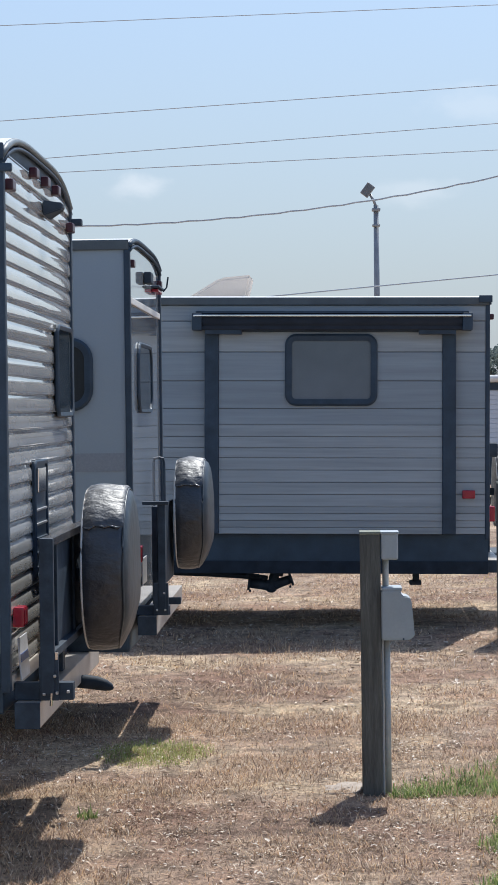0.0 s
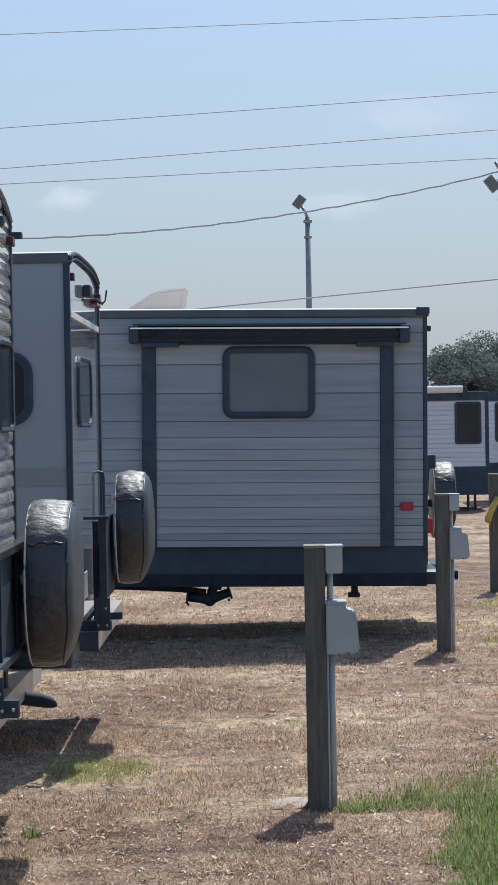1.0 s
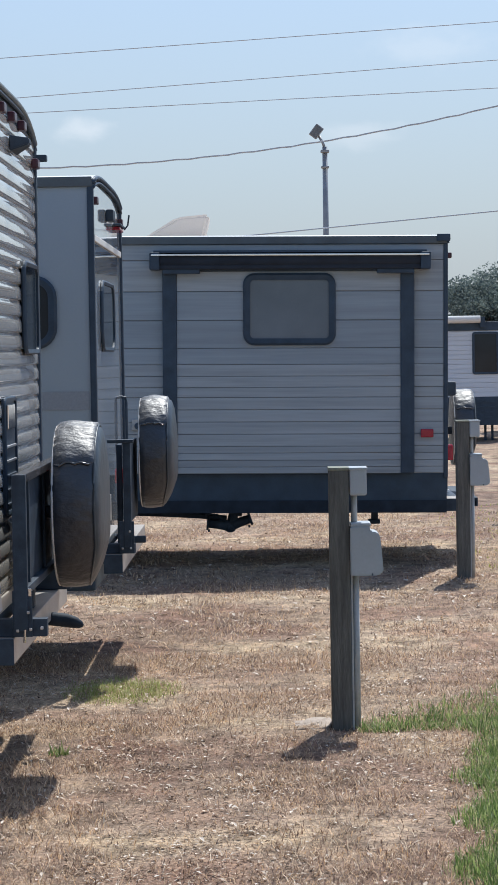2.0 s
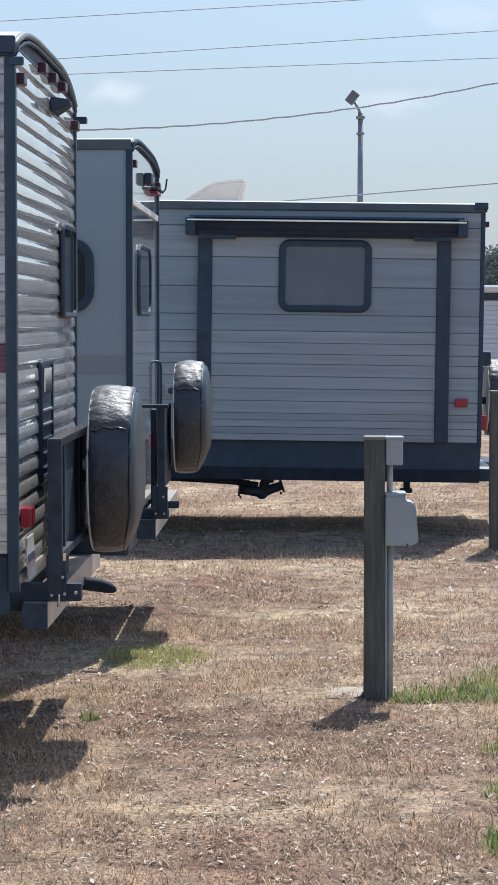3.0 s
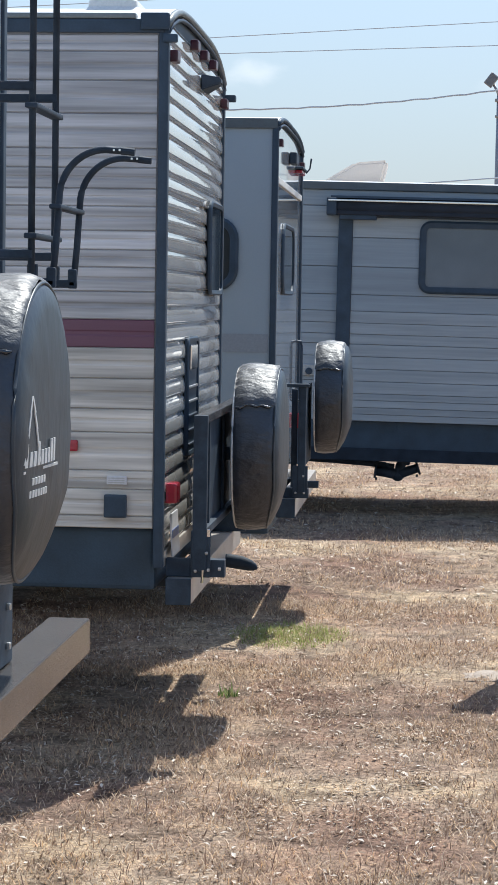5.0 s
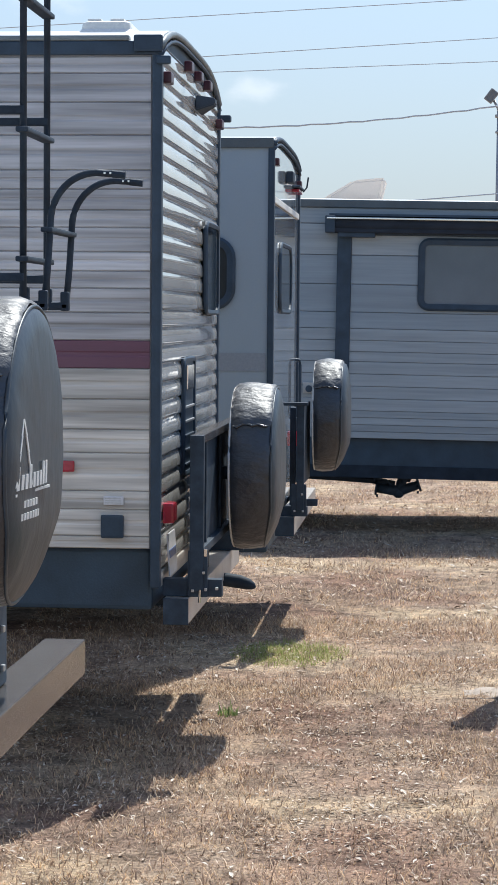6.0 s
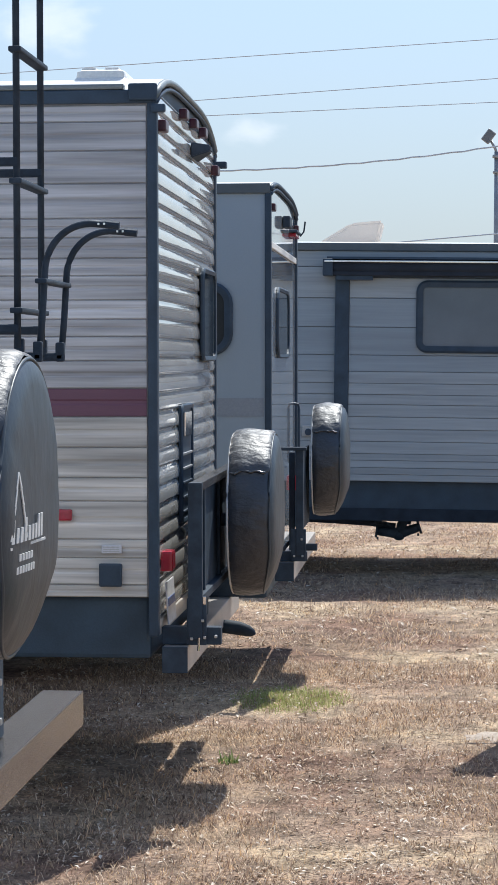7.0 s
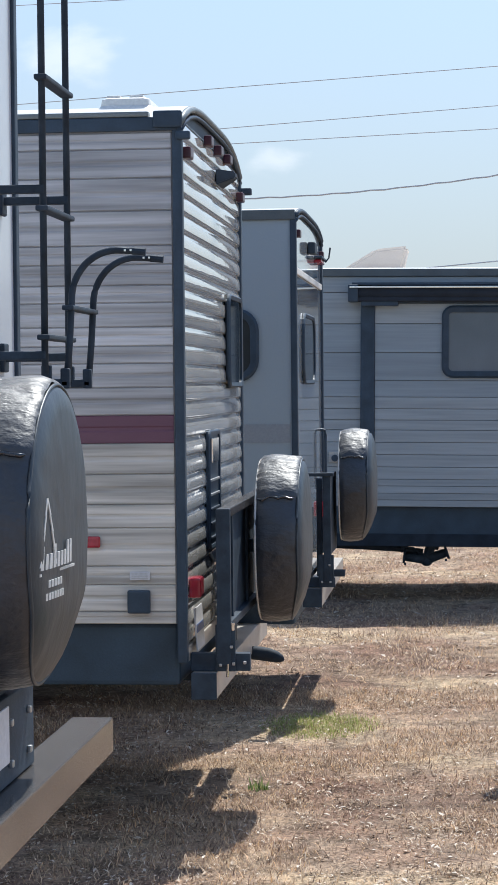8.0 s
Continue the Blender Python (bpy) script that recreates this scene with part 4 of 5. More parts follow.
# ---------------------------------------------------------------- near trailer: ladder, spare wheel, bumper
def trailer_ladder():
    t = thing("travel_trailer", pose(-1.45, 4.60, 0), "white fibreglass trailer with a black rear ladder", "travel trailer", "row of parked trailers")
    z0, z1, camber, L = 1.05, 3.45, 0.05, 7.0
    side, rear = shell(t, W, L, z0, z1, camber, 0.74, M_fibre_rear, M_fibre_rear)
    part("corner_trim", slab(-0.02, 0.012, W - 0.034, W + 0.016, 0.95, z1 + 0.01, bevel=0.008), M_trim, t, "dark corner trim")
    part("corner_trim", slab(-0.02, 0.012, -0.016, 0.034, 0.95, z1 + 0.01, bevel=0.008), M_trim, t, "dark corner trim")
    roof_arch(t, W, z1, camber, M_trim, 0.022, 0.012)
    # ladder
    lad = part("ladder_rail", tube(bmesh.new(), [(0.185, 1.70, 2.00), (0.185, 1.70, 3.55), (0.14, 1.70, 3.68), (0.0, 1.70, 3.72), (-0.35, 1.70, 3.60)], 0.0105, 12), M_steel, t, "black tubular ladder rail", smooth=True)
    part("ladder_rail", tube(bmesh.new(), [(0.185, 2.08, 2.00), (0.185, 2.08, 3.55), (0.14, 2.08, 3.68), (0.0, 2.08, 3.72), (-0.35, 2.08, 3.60)], 0.0105, 12), M_steel, t, "black tubular ladder rail", smooth=True)
    for z in (2.10, 2.475, 2.855, 3.235):
        part("ladder_rung", slab(0.168, 0.206, 1.665, 2.10, z, z + 0.016, bevel=0.005), M_steel, lad)
    for z in (2.055, 2.540, 3.30):
        for y in (1.70, 2.08):
            part("ladder_standoff", slab(-0.026, 0.190, y - 0.013, y + 0.013, z - 0.013, z + 0.013, bevel=0.006), M_steel, lad)
            part("standoff_foot", slab(-0.026, -0.010, y - 0.035, y + 0.035, z - 0.045, z + 0.045, bevel=0.006), M_steel, lad)
    # lower section folded up, with hooked ends
    for y in (1.76, 2.13):
        hook = [(0.275, y, 1.985), (0.285, y, 2.10)]
        for k in range(13):
            a = math.pi / 2 * k / 12
            hook.append((0.430 - 0.137 * math.cos(a), y, 2.230 + 0.145 * math.sin(a)))
        hook.append((0.475, y, 2.372))
        h = part("folded_rail", tube(bmesh.new(), hook, 0.0105, 12), M_steel, t, "black folded ladder rail with hooked end", smooth=True)
        part("rail_plug", tube(bmesh.new(), [(0.475, y, 2.372), (0.515, y, 2.368)], 0.012, 10), M_steel, h)
        for dx in (0.455, 0.472):
            part("rivet", slab(dx - 0.003, dx + 0.003, y - 0.0135, y - 0.009, 2.370, 2.376), M_chrome, h)
        part("hinge", slab(0.215, 0.290, y - 0.035, y - 0.012, 1.972, 1.998, bevel=0.008), M_steel, h)
        part("hinge_plate", slab(0.205, 0.235, y - 0.035, y - 0.010, 1.98, 2.04, bevel=0.006), M_steel, h)
        part("hinge_plate", slab(0.262, 0.290, y - 0.035, y - 0.010, 1.97, 2.03, bevel=0.006), M_steel, h)
    part("folded_rung", slab(0.268, 0.304, 1.73, 2.16, 2.200, 2.215, bevel=0.005), M_steel, t)
    for o in t.children:
        kind = o.name.split(".")[0]
        if kind == "ladder_rail":
            o.location.x += 0.026
        elif kind in ("folded_rail", "folded_rung"):
            o.location.x -= 0.012
            o.location.z -= 0.012
    # spare wheel
    cover = tyre_cover(t, 0.150, 0.348, 1.15, 1.57, 0.412, 0.032)
    # printed mark on the cover: a tree outline, bars for the words below it
    def on_face(y, z):
        d = math.hypot(y, z) / 0.412
        return 0.348 + 0.032 * max(0.0, 1 - d ** 2.4) + 0.006
    def mark(name, pts):
        bm = bmesh.new()
        a = [bm.verts.new((on_face(y, z), y, z)) for y, z in pts]
        b = [bm.verts.new((on_face(y, z) + 0.003, y, z)) for y, z in pts]
        bm.faces.new(a)
        bm.faces.new(b[::-1])
        for i in range(len(a)):
            bm.faces.new((a[i], a[(i + 1) % len(a)], b[(i + 1) % len(b)], b[i]))
        bmesh.ops.recalc_face_normals(bm, faces=bm.faces[:])
        part(name, bm, M_piping, cover, "white printed mark")
    for s in (-1, 1):
        for i in range(4):
            za, zb = 0.11 - 0.043 * i, 0.11 - 0.043 * (i + 1)
            ya, yb = s * (0.006 + 0.016 * i), s * (0.026 + 0.016 * i)
            mark("print_stroke", [(ya - 0.27, za), (yb - 0.27, zb), (yb - 0.27 - s * 0.011, zb), (ya - 0.27 - s * 0.009, za)])
    for i in range(9):
        y = -0.335 + 0.036 * i
        h = 0.060 if i in (0, 3, 7, 8) else 0.038
        mark("print_bar", [(y, -0.070), (y + 0.022, -0.070), (y + 0.026, -0.070 + h), (y + 0.006, -0.070 + h)])
    mark("print_bar", [(-0.34, -0.085), (0.02, -0.085), (0.02, -0.078), (-0.34, -0.078)])
    for i in range(5):
        y = -0.27 + 0.028 * i
        mark("print_bar", [(y, -0.118), (y + 0.018, -0.118), (y + 0.018, -0.100), (y, -0.100)])
    for i in range(7):
        y = -0.29 + 0.026 * i
        mark("print_bar", [(y, -0.150), (y + 0.017, -0.150), (y + 0.017, -0.132), (y, -0.132)])
    bumper(t, 0.165, 0.30, 0.79, 0.902, 0.02, W, M_bumper_brown)
    part("carrier_post", slab(0.03, 0.19, 1.09, 1.21, 0.80, 1.62, bevel=0.006), M_steel, t)
    br = part("carrier_bracket", slab(0.10, 0.215, 0.9, 1.45, 0.905, 1.14, bevel=0.006), M_steel, t, "black bolted carrier bracket")
    for y in (1.12, 1.36):
        for z in (0.96, 1.07):
            part("bolt", slab(0.215, 0.228, y - 0.010, y + 0.010, z - 0.010, z + 0.010, bevel=0.004), M_rim, br)
    part("number_plate", slab(0.232, 0.238, 0.72, 1.02, 0.98, 1.13, bevel=0.002), M_plate, t, "pale licence plate")
    for y in (0.2, W - 0.22):
        lens("tail_lamp", t, 0.012, y, 1.35, 0.05, 0.12, 0.2, M_red)
    wheels(t, W)
    for y in (0.3, W - 0.3):
        part("stabiliser_jack", slab(-2.25, -2.19, y - 0.03, y + 0.03, 0.0, 0.75, bevel=0.006), M_steel, t)
    return t


trailer_maroon()
trailer_smooth()
trailer_slide()
trailer_ladder()


# ---------------------------------------------------------------- far trailers
def trailer_far(x_rear, y, L, label, window, dark_band=True):
    t = thing("travel_trailer", pose(x_rear, y, 0), label, "travel trailer", "far trailers")
    z0, z1 = 0.95, 2.42
    side, rear = shell(t, W, L, z0, z1, 0.04, 0.34, M_white_siding, M_white_siding)
    n = 14
    h = (z1 - 0.06 - z0) / n
    courses(side, [(z0 + h * i, h, M_white_siding) for i in range(n)], L - 0.05, 0.014, "lap", "side", (-0.03, -0.001, 0))
    part("corner_trim", slab(-0.07, 0.012, -0.03, 0.034, 0.34, z1 + 0.10, bevel=0.01), M_trim, t, "dark corner trim")
    part("eave_trim", slab(-L, 0.0, -0.04, -0.001, z1 - 0.05, z1 + 0.14, bevel=0.01), M_trim, t)
    aw = part("awning_roll", tube(bmesh.new(), [(-L + 0.3, -0.12, z1 + 0.19), (-0.55, -0.12, z1 + 0.19)], 0.08, 12), M_white, t, "rolled pale awning", smooth=True)
    part("awning_arm", slab(-0.56, -0.45, -0.16, -0.02, z1 + 0.02, z1 + 0.24, bevel=0.01), M_trim, aw)
    for x0, x1 in window:
        side_window(t, x0, x1, 1.43, 2.34, 0.06, 0.05, -0.016)
    sk = part("skirt", slab(-L, -0.01, -0.02, 0.034, 0.34, z0 - 0.002, bevel=0.006), M_trim, t, "dark lower skirt")
    for i in range(4):
        part("skirt_rib", slab(-L, -0.08, -0.035, -0.021, 0.50 + 0.11 * i, 0.53 + 0.11 * i), M_belly, sk)
    part("side_mirror_light", slab(-2.15, -1.98, -0.10, -0.012, 1.95, 2.32, bevel=0.02), M_trim, t)
    wheels(t, W, (-3.9, -4.8))
    for x in (-0.45, -0.30):
        part("stabiliser_jack", slab(x, x + 0.05, 0.3, 0.36, 0.0, 0.36), M_steel, t)
    return t


trailer_far(5.07, 46.0, 7.0, "white ribbed travel trailer with a dark window", ((-0.72, -0.15),))
trailer_far(12.6, 49.5, 7.2, "pale travel trailer parked farther along the row", ((-7.0, -5.9), (-4.4, -3.3)))
trailer_far(20.5, 47.5, 7.0, "pale travel trailer at the end of the row", ((-6.4, -5.4), (-3.0, -2.0)))


# ---------------------------------------------------------------- hookup posts
def hookup_post():
    t = thing("hookup_post", pose(0.395, 11.056, 0), "weathered timber power hookup post with grey boxes", "hookup post", "hookup posts")
    bm = bmesh.new()
    box(bm, -0.072, 0.032, -0.045, 0.095, -0.02, 1.335, bevel=0.006)
    for v in bm.verts:
        v.co.x += 0.003 * noise.noise((v.co.z * 3, v.co.y * 9, 1))
    p = part("post", bm, M_wood, t, "grey weathered timber post")
    part("post_top", slab(-0.075, 0.036, -0.049, 0.100, 1.334, 1.350, bevel=0.005), M_postcap, p, "lichen-pale sawn top")
    part("post_split", slab(0.0325, 0.0345, -0.030, -0.020, 0.02, 1.05), M_belly, p, "dark check in the timber")
    u = part("upper_box", slab(0.035, 0.122, -0.055, 0.075, 1.205, 1.343, bevel=0.012), M_box, t, "grey junction box")
    part("box_lid", slab(0.031, 0.127, -0.060, 0.080, 1.336, 1.350, bevel=0.005), M_box, u)
    bm = bmesh.new()
    prof = [(0.033, 0.795), (0.172, 0.795), (0.202, 0.815), (0.194, 0.920), (0.186, 0.998), (0.172, 1.018), (0.138, 1.022), (0.134, 1.048), (0.033, 1.048)]
    a = [bm.verts.new((x, -0.075, z)) for x, z in prof]
    b = [bm.verts.new((x, 0.095, z)) for x, z in prof]
    bm.faces.new(a)
    bm.faces.new(b[::-1])
    for i in range(len(a)):
        bm.faces.new((a[i], a[(i + 1) % len(a)], b[(i + 1) % len(b)], b[i]))
    bmesh.ops.recalc_face_normals(bm, faces=bm.faces[:])
    bmesh.ops.bevel(bm, geom=bm.edges[:], offset=0.006, segments=2, affect="EDGES")
    lb = part("socket_box", bm, M_box, t, "grey weatherproof socket box with sloped cover")
    part("box_hood", slab(0.035, 0.140, -0.070, 0.090, 1.046, 1.066, bevel=0.008), M_box, lb)
    part("cable_hole", slab(0.140, 0.148, -0.078, -0.070, 0.797, 0.808), M_trim, lb)
    part("channel", slab(0.0335, 0.044, -0.028, 0.03, -0.02, 0.80, bevel=0.003), M_conduit, t, "pale cable channel")
    part("conduit", tube(bmesh.new(), [(0.062, 0.02, -0.02), (0.062, 0.02, 0.80)], 0.0165, 12), M_conduit, t, "grey plastic conduit", smooth=True)
    part("conduit", tube(bmesh.new(), [(0.058, 0.02, 1.06), (0.058, 0.02, 1.21)], 0.0165, 12), M_conduit, t, "grey plastic conduit", smooth=True)
    return t


hp = hookup_post()
copy_thing(hp, pose(1.67, 18.22, 0, 0, 0, 2))
copy_thing(hp, pose(2.80, 24.46, 0, 0, 0, -2))

bm = tube(bmesh.new(), [(2.84, 24.35, 1.06), (2.78, 24.33, 1.02), (2.70, 24.33, 0.86), (2.69, 24.32, 0.80), (2.74, 24.34, 0.95), (2.82, 24.36, 1.08)], 0.035, 10)
hose = part("coiled_hose", bm, M_hose, None, smooth=True)
tagged(hose, "coiled yellow hose hung on the hookup post", "hose")


# ---------------------------------------------------------------- lamp poles and wires
def lamp_pole(x, y, top, heads, label):
    t = thing("lamp_pole", pose(x, y, 0), label, "lamp pole", "yard lamp poles")
    part("pole", tube(bmesh.new(), [(0, 0, 0), (0, 0, top * 0.6), (0, 0, top - 0.25)], [0.13, 0.085, 0.07], 14), M_galv, t, smooth=True)
    part("collar", slab(-0.12, 0.12, -0.12, 0.12, top - 0.42, top - 0.34, bevel=0.02), M_galv, t)
    part("collar", slab(-0.11, 0.11, -0.11, 0.11, top - 0.85, top - 0.79, bevel=0.02), M_galv, t)
    part("bracket", tube(bmesh.new(), [(0, 0, top - 0.3), (-0.05, 0, top - 0.15), (-0.16, 0, top + 0.05)], 0.04, 10), M_galv, t, smooth=True)
    for dx, dz, ry in heads:
        bm = bmesh.new()
        box(bm, -0.13, 0.13, -0.11, 0.11, -0.19, 0.19, bevel=0.03)
        for v in bm.verts:
            if v.co.y > 0.05:
                v.co.x *= 0.6
                v.co.z *= 0.6
        h = part("lamp_head", bm, M_galv, t, "grey flood lamp head")
        h.matrix_basis = pose(dx, -0.02, top + dz, 12, ry, 0)
        part("lamp_glass", slab(-0.105, 0.105, -0.117, -0.111, -0.16, 0.16), M_pane, h)
    return t


lamp_pole(1.63, 60, 7.95, ((-0.22, 0.18, 38),), "slim grey yard lamp pole with one flood lamp")
lamp_pole(5.93, 50, 7.90, ((-0.27, -0.46, -38), (0.30, -0.50, 32)), "grey yard lamp pole with two flood lamps")


def wire(x0, z0, x1, z1, y, r, sag=0.0, twist=0.0, label="thin overhead power line"):
    n = 60
    pts = []
    for i in range(n + 1):
        u = i / n
        x = x0 + (x1 - x0) * u
        z = z0 + (z1 - z0) * u - sag * 4 * u * (1 - u)
        if twist:
            z += twist * math.sin(x * 9)
        pts.append((x, y, z))
    w = part("power_line", tube(bmesh.new(), pts, r, 6), M_cable, None, smooth=True)
    return tagged(w, label, "power line", "overhead lines")


def slope_wire(xa, za, xb, zb, r, y=50.0):
    k = (zb - za) / (xb - xa)
    wire(-60, za + k * (-60 - xa), 60, za + k * (60 - xa), y, r)


slope_wire(-7.357, 11.079, 4.269, 11.345, 0.009)
slope_wire(-7.388, 8.849, 4.249, 9.488, 0.010)
slope_wire(-6.005, 7.981, 4.240, 8.597, 0.010)
slope_wire(-5.744, 7.634, 4.233, 7.982, 0.010)
slope_wire(-0.557, 4.700, 4.202, 5.085, 0.018)
# service cable that droops from the lamp pole, with its supporting poles out of sight
pts = []
for i in range(81):
    x = -18 + 24.0 * i / 80
    z = 6.36 + 0.0032 * (x + 5.56) + 0.01017 * (x + 5.56) ** 2
    pts.append((x, 50, z + 0.011 * math.sin(x * 8)))
tagged(part("power_line", tube(bmesh.new(), pts, 0.022, 6), M_cable, None, smooth=True), "twisted service cable running to the lamp pole", "power line", "overhead lines")


def utility_pole(x, y, top):
    t = thing("utility_pole", pose(x, y, 0), "tall timber utility pole carrying the wires", "utility pole", "utility poles")
    part("pole", tube(bmesh.new(), [(0, 0, 0), (0, 0, top)], [0.17, 0.11], 12), M_bark, t, smooth=True)
    part("crossarm", slab(-0.06, 0.06, -1.0, 1.0, top - 0.9, top - 0.76, bevel=0.01), M_bark, t)
    return t


utility_pole(-45, 50, 11.5)
utility_pole(45, 50, 13.5)


# ---------------------------------------------------------------- trees
def tree(x, y, h, spread, seed):
    rnd = random.Random(seed)
    t = thing("tree", pose(x, y, 0), "dark green broadleaf tree behind the trailers", "tree", "far trees")
    bm = bmesh.new()
    tube(bm, [(0, 0, 0), (0.1, 0, h * 0.3), (0.0, 0.1, h * 0.6)], [0.28, 0.2, 0.1], 10)
    tips = []
    for i in range(9):
        a = i * 2.4 + rnd.random()
        r = spread * (0.35 + 0.35 * rnd.random())
        z = h * (0.5 + 0.35 * rnd.random())
        tip = (r * math.cos(a), r * math.sin(a), z)
        tips.append(tip)
        tube(bm, [(0.05, 0, h * 0.28), (tip[0] * 0.5, tip[1] * 0.5, h * 0.28 + (z - h * 0.28) * 0.6), tip], [0.10, 0.06, 0.02], 6)
    part("trunk", bm, M_bark, t)
    rng = np.random.default_rng(seed)
    clumps = []
    for i in range(80):
        a, u = rng.random() * 6.283, rng.random() ** 0.5
        rr = spread * u
        top = h * (0.62 + 0.38 * math.sqrt(max(0, 1 - u * u)))
        z = h * 0.22 + (top - h * 0.22) * rng.random() ** 0.45
        clumps.append((rr * math.cos(a), rr * math.sin(a), z, 0.35 + 0.45 * rng.random()))
    n_leaf = 420
    c = np.repeat(np.array(clumps), n_leaf, axis=0)
    d = rng.normal(size=(len(c), 3))
    d /= np.linalg.norm(d, axis=1)[:, None]
    pos = c[:, :3] + d * (c[:, 3] * rng.random(len(c)) ** 0.35)[:, None] * np.array([1.15, 1.15, 0.85])
    u = rng.normal(size=(len(c), 3))
    u /= np.linalg.norm(u, axis=1)[:, None]
    v = np.cross(u, rng.normal(size=(len(c), 3)))
    v /= np.linalg.norm(v, axis=1)[:, None]
    s = (0.035 + 0.04 * rng.random(len(c)))[:, None]
    quad = np.stack([pos - u * s, pos + v * s * 0.5, pos + u * s, pos - v * s * 0.5], axis=1).reshape(-1, 3)
    faces = np.arange(len(quad)).reshape(-1, 4)
    me = bpy.data.meshes.new("crown")
    me.from_pydata(quad.tolist(), [], faces.tolist())
    me.materials.append(M_leaf)
    cr = new("crown", me)
    cr.parent = t
    return t


for i, (x, y, h, s) in enumerate(((7.6, 82, 4.7, 2.0), (10.3, 84, 5.6, 2.4), (13.4, 83, 6.0, 2.6), (17.0, 85, 5.4, 2.6), (21.0, 84, 5.8, 2.7), (5.0, 86, 3.9, 1.8))):
    tree(x, y, h, s, 11 + i)


# ---------------------------------------------------------------- grass, straw, litter
def blades(name, spots, length, width, lean, material, label, seed):
    """Many thin bent blades at the given ground spots, one mesh."""
    rng = np.random.default_rng(seed)
    n = len(spots)
    a = rng.random(n) * 2 * math.pi
    L = length[0] + (length[1] - length[0]) * rng.random(n) ** 2
    wd = width[0] + (width[1] - width[0]) * rng.random(n)
    ln = lean[0] + (lean[1] - lean[0]) * rng.random(n)
    side = np.stack([-np.sin(a), np.cos(a), np.zeros(n)], 1)
    out = np.stack([np.cos(a), np.sin(a), np.zeros(n)], 1)
    up = np.array([0, 0, 1.0])
    base = np.array(spots)
    mid = base + out * (L * 0.45 * np.sin(ln * 0.7))[:, None] + up * (L * 0.5 * np.cos(ln * 0.7))[:, None]
    tip = mid + out * (L * 0.5 * np.sin(ln))[:, None] + up * (L * 0.5 * np.cos(ln))[:, None]
    w = (side * wd[:, None])
    verts = np.stack([base - w, base + w, mid + w * 0.8, mid - w * 0.8, tip], 1).reshape(-1, 3)
    k = np.arange(n)[:, None] * 5
    quads = (k + np.array([[0, 1, 2, 3]])).tolist()
    tris = (k + np.array([[3, 2, 4]])).tolist()
    me = bpy.data.meshes.new(name)
    me.from_pydata(verts.tolist(), [], quads + tris)
    me.materials.append(material)
    return tagged(new(name, me), label, "grass", kind="stuff")


def spots_in(n, x0, x1, y0, y1, seed, keep):
    rng = np.random.default_rng(seed)
    out = []
    for _ in range(n):
        x, y = x0 + (x1 - x0) * rng.random(), y0 + (y1 - y0) * rng.random()
        if rng.random() < keep(x, y):
            out.append((x, y, ground_z(x, y) - 0.002))
    return out


def patchy(x, y):
    return max(0.18, min(1.0, 0.50 + 1.5 * noise.noise((x * 1.3, y * 1.3, 4)) + 0.5 * noise.noise((x * 5, y * 5, 9))))


def green_here(x, y):
    """Lush strip beside the post and to the open side, a tuft by the bumper."""
    k = 0.0
    clump = 0.65 + 0.6 * noise.noise((x * 6, y * 6, 2))
    wob = 0.08 * noise.noise((x * 3, y, 1))
    if x > 0.46 and 10.93 + wob < y < 11.12 + 1.5 * (x - 0.47) + 2 * wob:
        k = clump * max(0.12, 1 - 1.1 * (y - 10.95) / (0.25 + 1.2 * (x - 0.47)))
    line = 0.80 + 0.10 * (y - 9.0) + 0.16 * noise.noise((y * 2.2, 0, 3))
    if x > line and y < 11.1:
        k = max(k, (0.35 + clump) * min(1, (x - line) * 5))
    d = ((x + 0.85) / 0.38) ** 2 + ((y - 12.38) / 0.50) ** 2
    if d < 1:
        k = max(k, 0.55 * (1 - d))
    if x > 1.9 and y > 18.0:
        near = ((x - 2.45) / 0.55) ** 2 + ((y - 18.95) / 0.45) ** 2
        far = ((x - 2.95) / 0.75) ** 2 + ((y - 23.0) / 0.9) ** 2
        k = max(0.03, 0.9 - near, 0.9 - far) * max(0.1, 0.7 + noise.noise((x * 4, y * 3, 6)))
    return k


blades("dry_grass", spots_in(330000, -2.6, 2.6, 6.3, 14.0, 1, patchy), (0.010, 0.060), (0.0011, 0.0028), (0.7, 1.6), M_straw, "short trampled straw-coloured grass", 1)
blades("dry_grass", spots_in(150000, -3.2, 4.2, 14.0, 26.0, 2, patchy), (0.02, 0.085), (0.0018, 0.0040), (1.0, 1.6), M_straw, "short trampled straw-coloured grass", 2)
blades("dry_stalks", spots_in(5200, -2.6, 2.4, 6.3, 18.5, 3, patchy), (0.04, 0.12), (0.0010, 0.0024), (0.1, 1.0), M_straw, "scattered dry upright stalks", 3)
blades("green_grass", spots_in(210000, 0.40, 2.2, 6.5, 12.6, 4, green_here), (0.02, 0.080), (0.0014, 0.0034), (0.2, 1.3), M_green, "lush green grass along the pitch", 4)
blades("green_grass", spots_in(30000, -1.3, -0.50, 11.6, 13.2, 6, green_here), (0.012, 0.045), (0.0014, 0.0030), (0.2, 1.3), M_tuft, "thin yellowish green tuft on the dry ground", 6)
blades("green_grass", spots_in(30000, 1.9, 4.6, 18.0, 27.0, 5, green_here), (0.02, 0.075), (0.003, 0.007), (0.3, 1.3), M_lime, "low yellow-green weeds on the dry ground", 5)


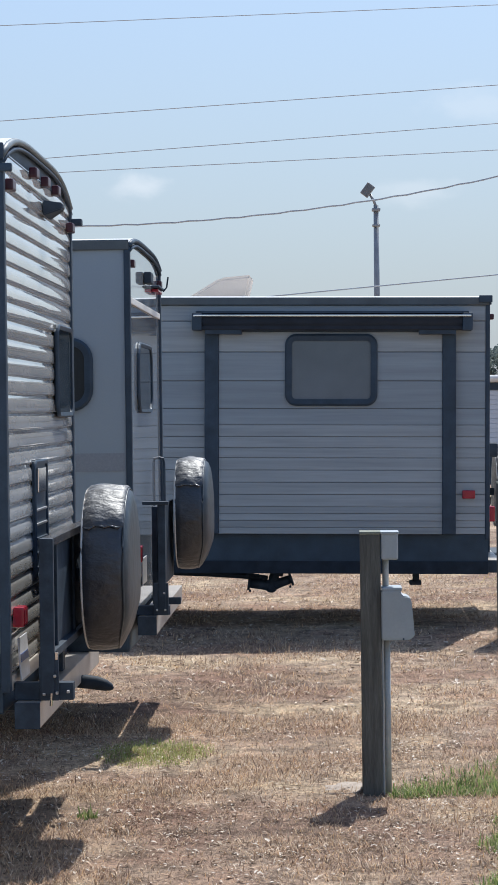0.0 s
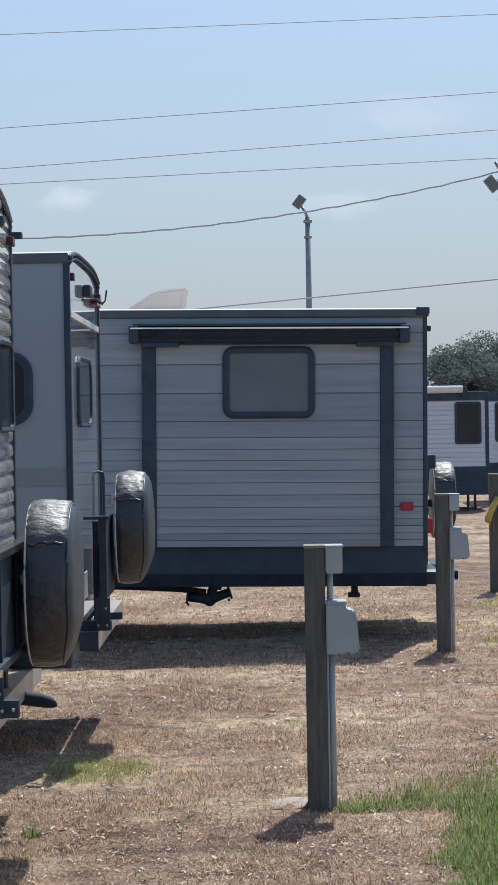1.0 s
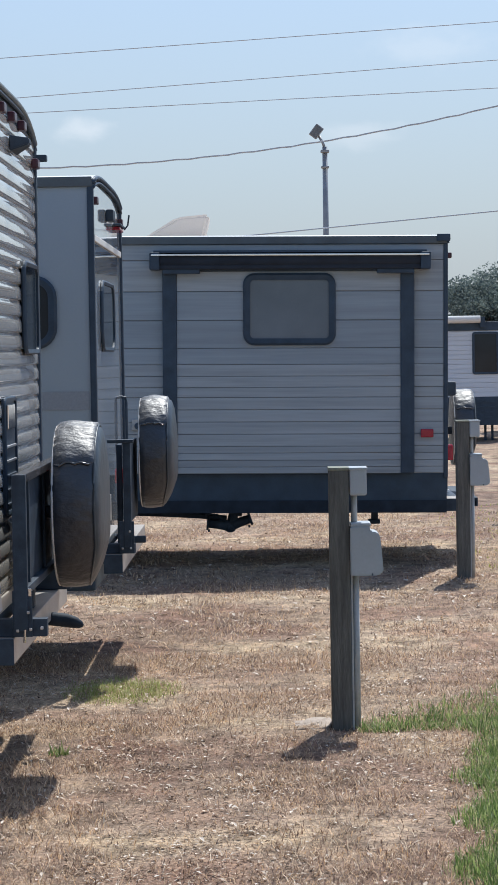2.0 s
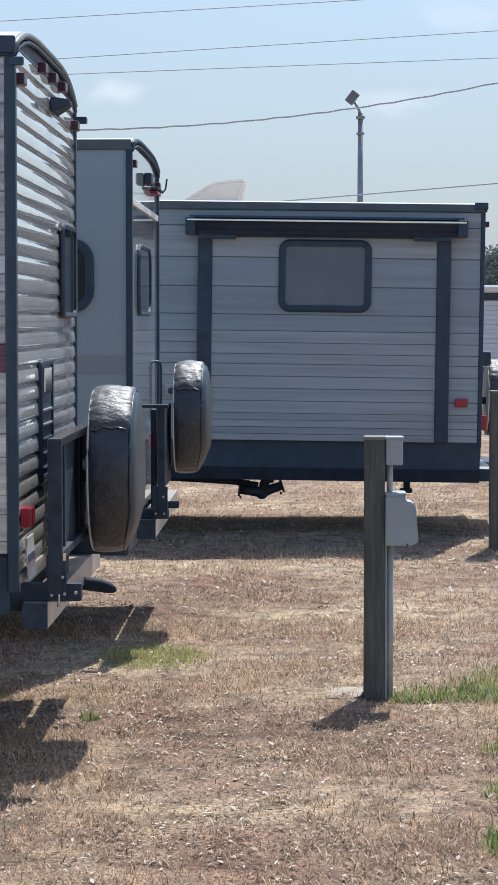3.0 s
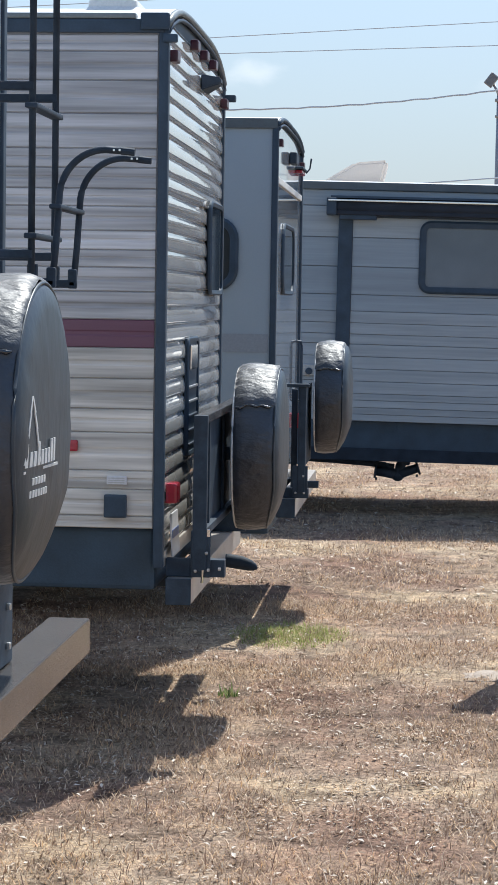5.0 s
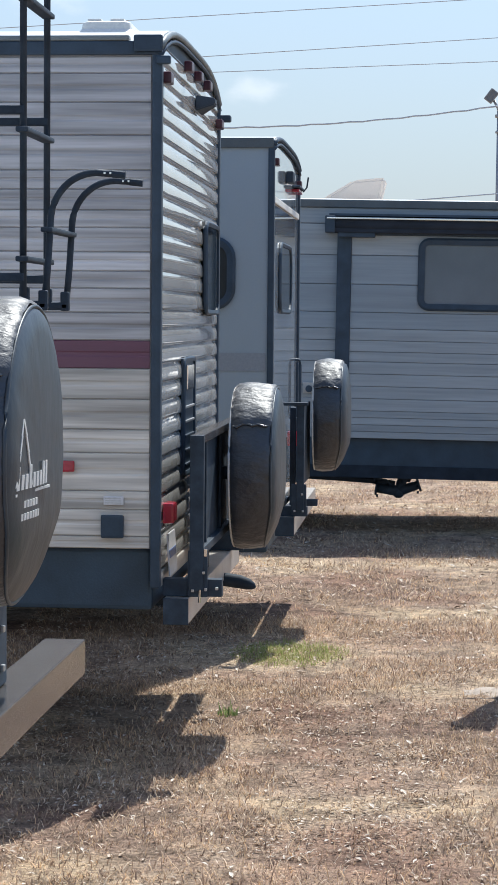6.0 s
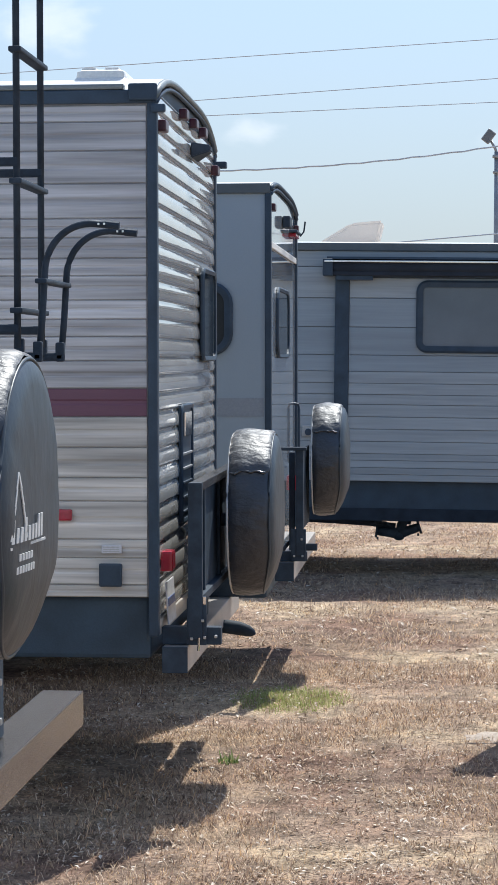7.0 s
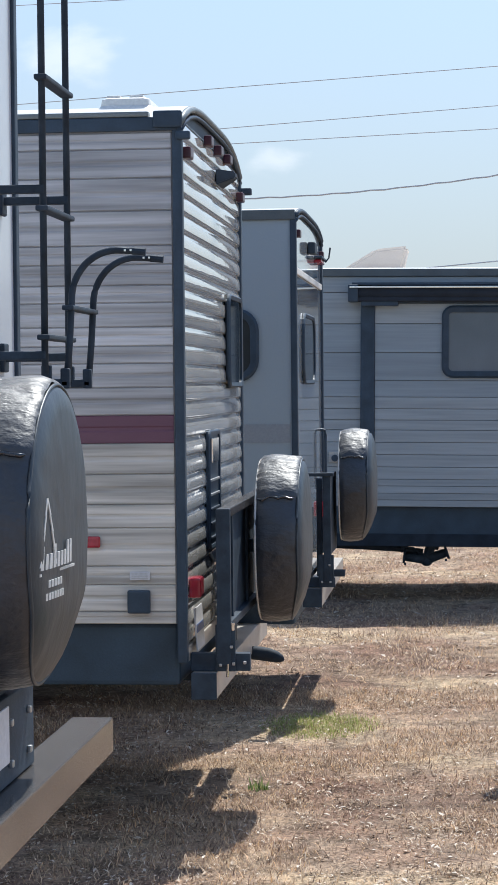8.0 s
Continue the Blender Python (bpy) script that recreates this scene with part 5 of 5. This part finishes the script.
def litter(seed, n, x0, x1, y0, y1, size):
    rng = np.random.default_rng(seed)
    verts, faces = [], []
    for _ in range(n):
        x, y = x0 + (x1 - x0) * rng.random(), y0 + (y1 - y0) * rng.random()
        if rng.random() > patchy(x + 3, y):
            continue
        s = size * (0.4 + rng.random() ** 6 * 3.2)
        a, tilt = rng.random() * 6.283, rng.random() * 0.5
        z = ground_z(x, y) + 0.006 + s * 0.2
        ca, sa = math.cos(a), math.sin(a)
        b = len(verts)
        for px, py, pz in ((-1, 0, 0), (-0.2, 0.5, 0.15), (1, 0.1, -0.1), (0.1, -0.45, 0.2)):
            px, py = px * s, py * s
            verts.append((x + px * ca - py * sa, y + px * sa + py * ca, z + pz * s + px * tilt))
        faces.append((b, b + 1, b + 2, b + 3))
    me = bpy.data.meshes.new("leaf_litter")
    me.from_pydata(verts, [], faces)
    me.materials.append(M_chips)
    return tagged(new("leaf_litter", me), "scattered dry leaves and wood chips", "leaf litter", kind="stuff")


litter(1, 150000, -2.6, 2.6, 6.3, 14.0, 0.0052)
litter(2, 30000, -3.2, 4.0, 14.0, 25.0, 0.010)

# broken concrete lump by the post
bm = bmesh.new()
box(bm, -0.11, 0.08, -0.11, 0.11, -0.03, 0.006)
bmesh.ops.subdivide_edges(bm, edges=bm.edges[:], cuts=4, use_grid_fill=True)
for v in bm.verts:
    v.co += Vector((noise.noise(v.co * 9), noise.noise(v.co * 9 + Vector((5, 0, 0))), noise.noise(v.co * 9 + Vector((0, 5, 0))))) * 0.045
stone = part("concrete_lump", bm, M_gravel, None, smooth=True, at=(0.235, 11.16, 0.0))
tagged(stone, "pale broken concrete lump beside the post", "rubble")

# weed by the shadow's edge
rnd = random.Random(5)
ws = []
for i in range(40):
    a = rnd.random() * 6.28
    ws.append((-1.03 + 0.05 * rnd.random() * math.cos(a), 10.42 + 0.06 * rnd.random() * math.sin(a), 0.0))
blades("weed", ws, (0.03, 0.09), (0.003, 0.006), (0.1, 1.0), M_green, "small green weed in the dry ground", 8)
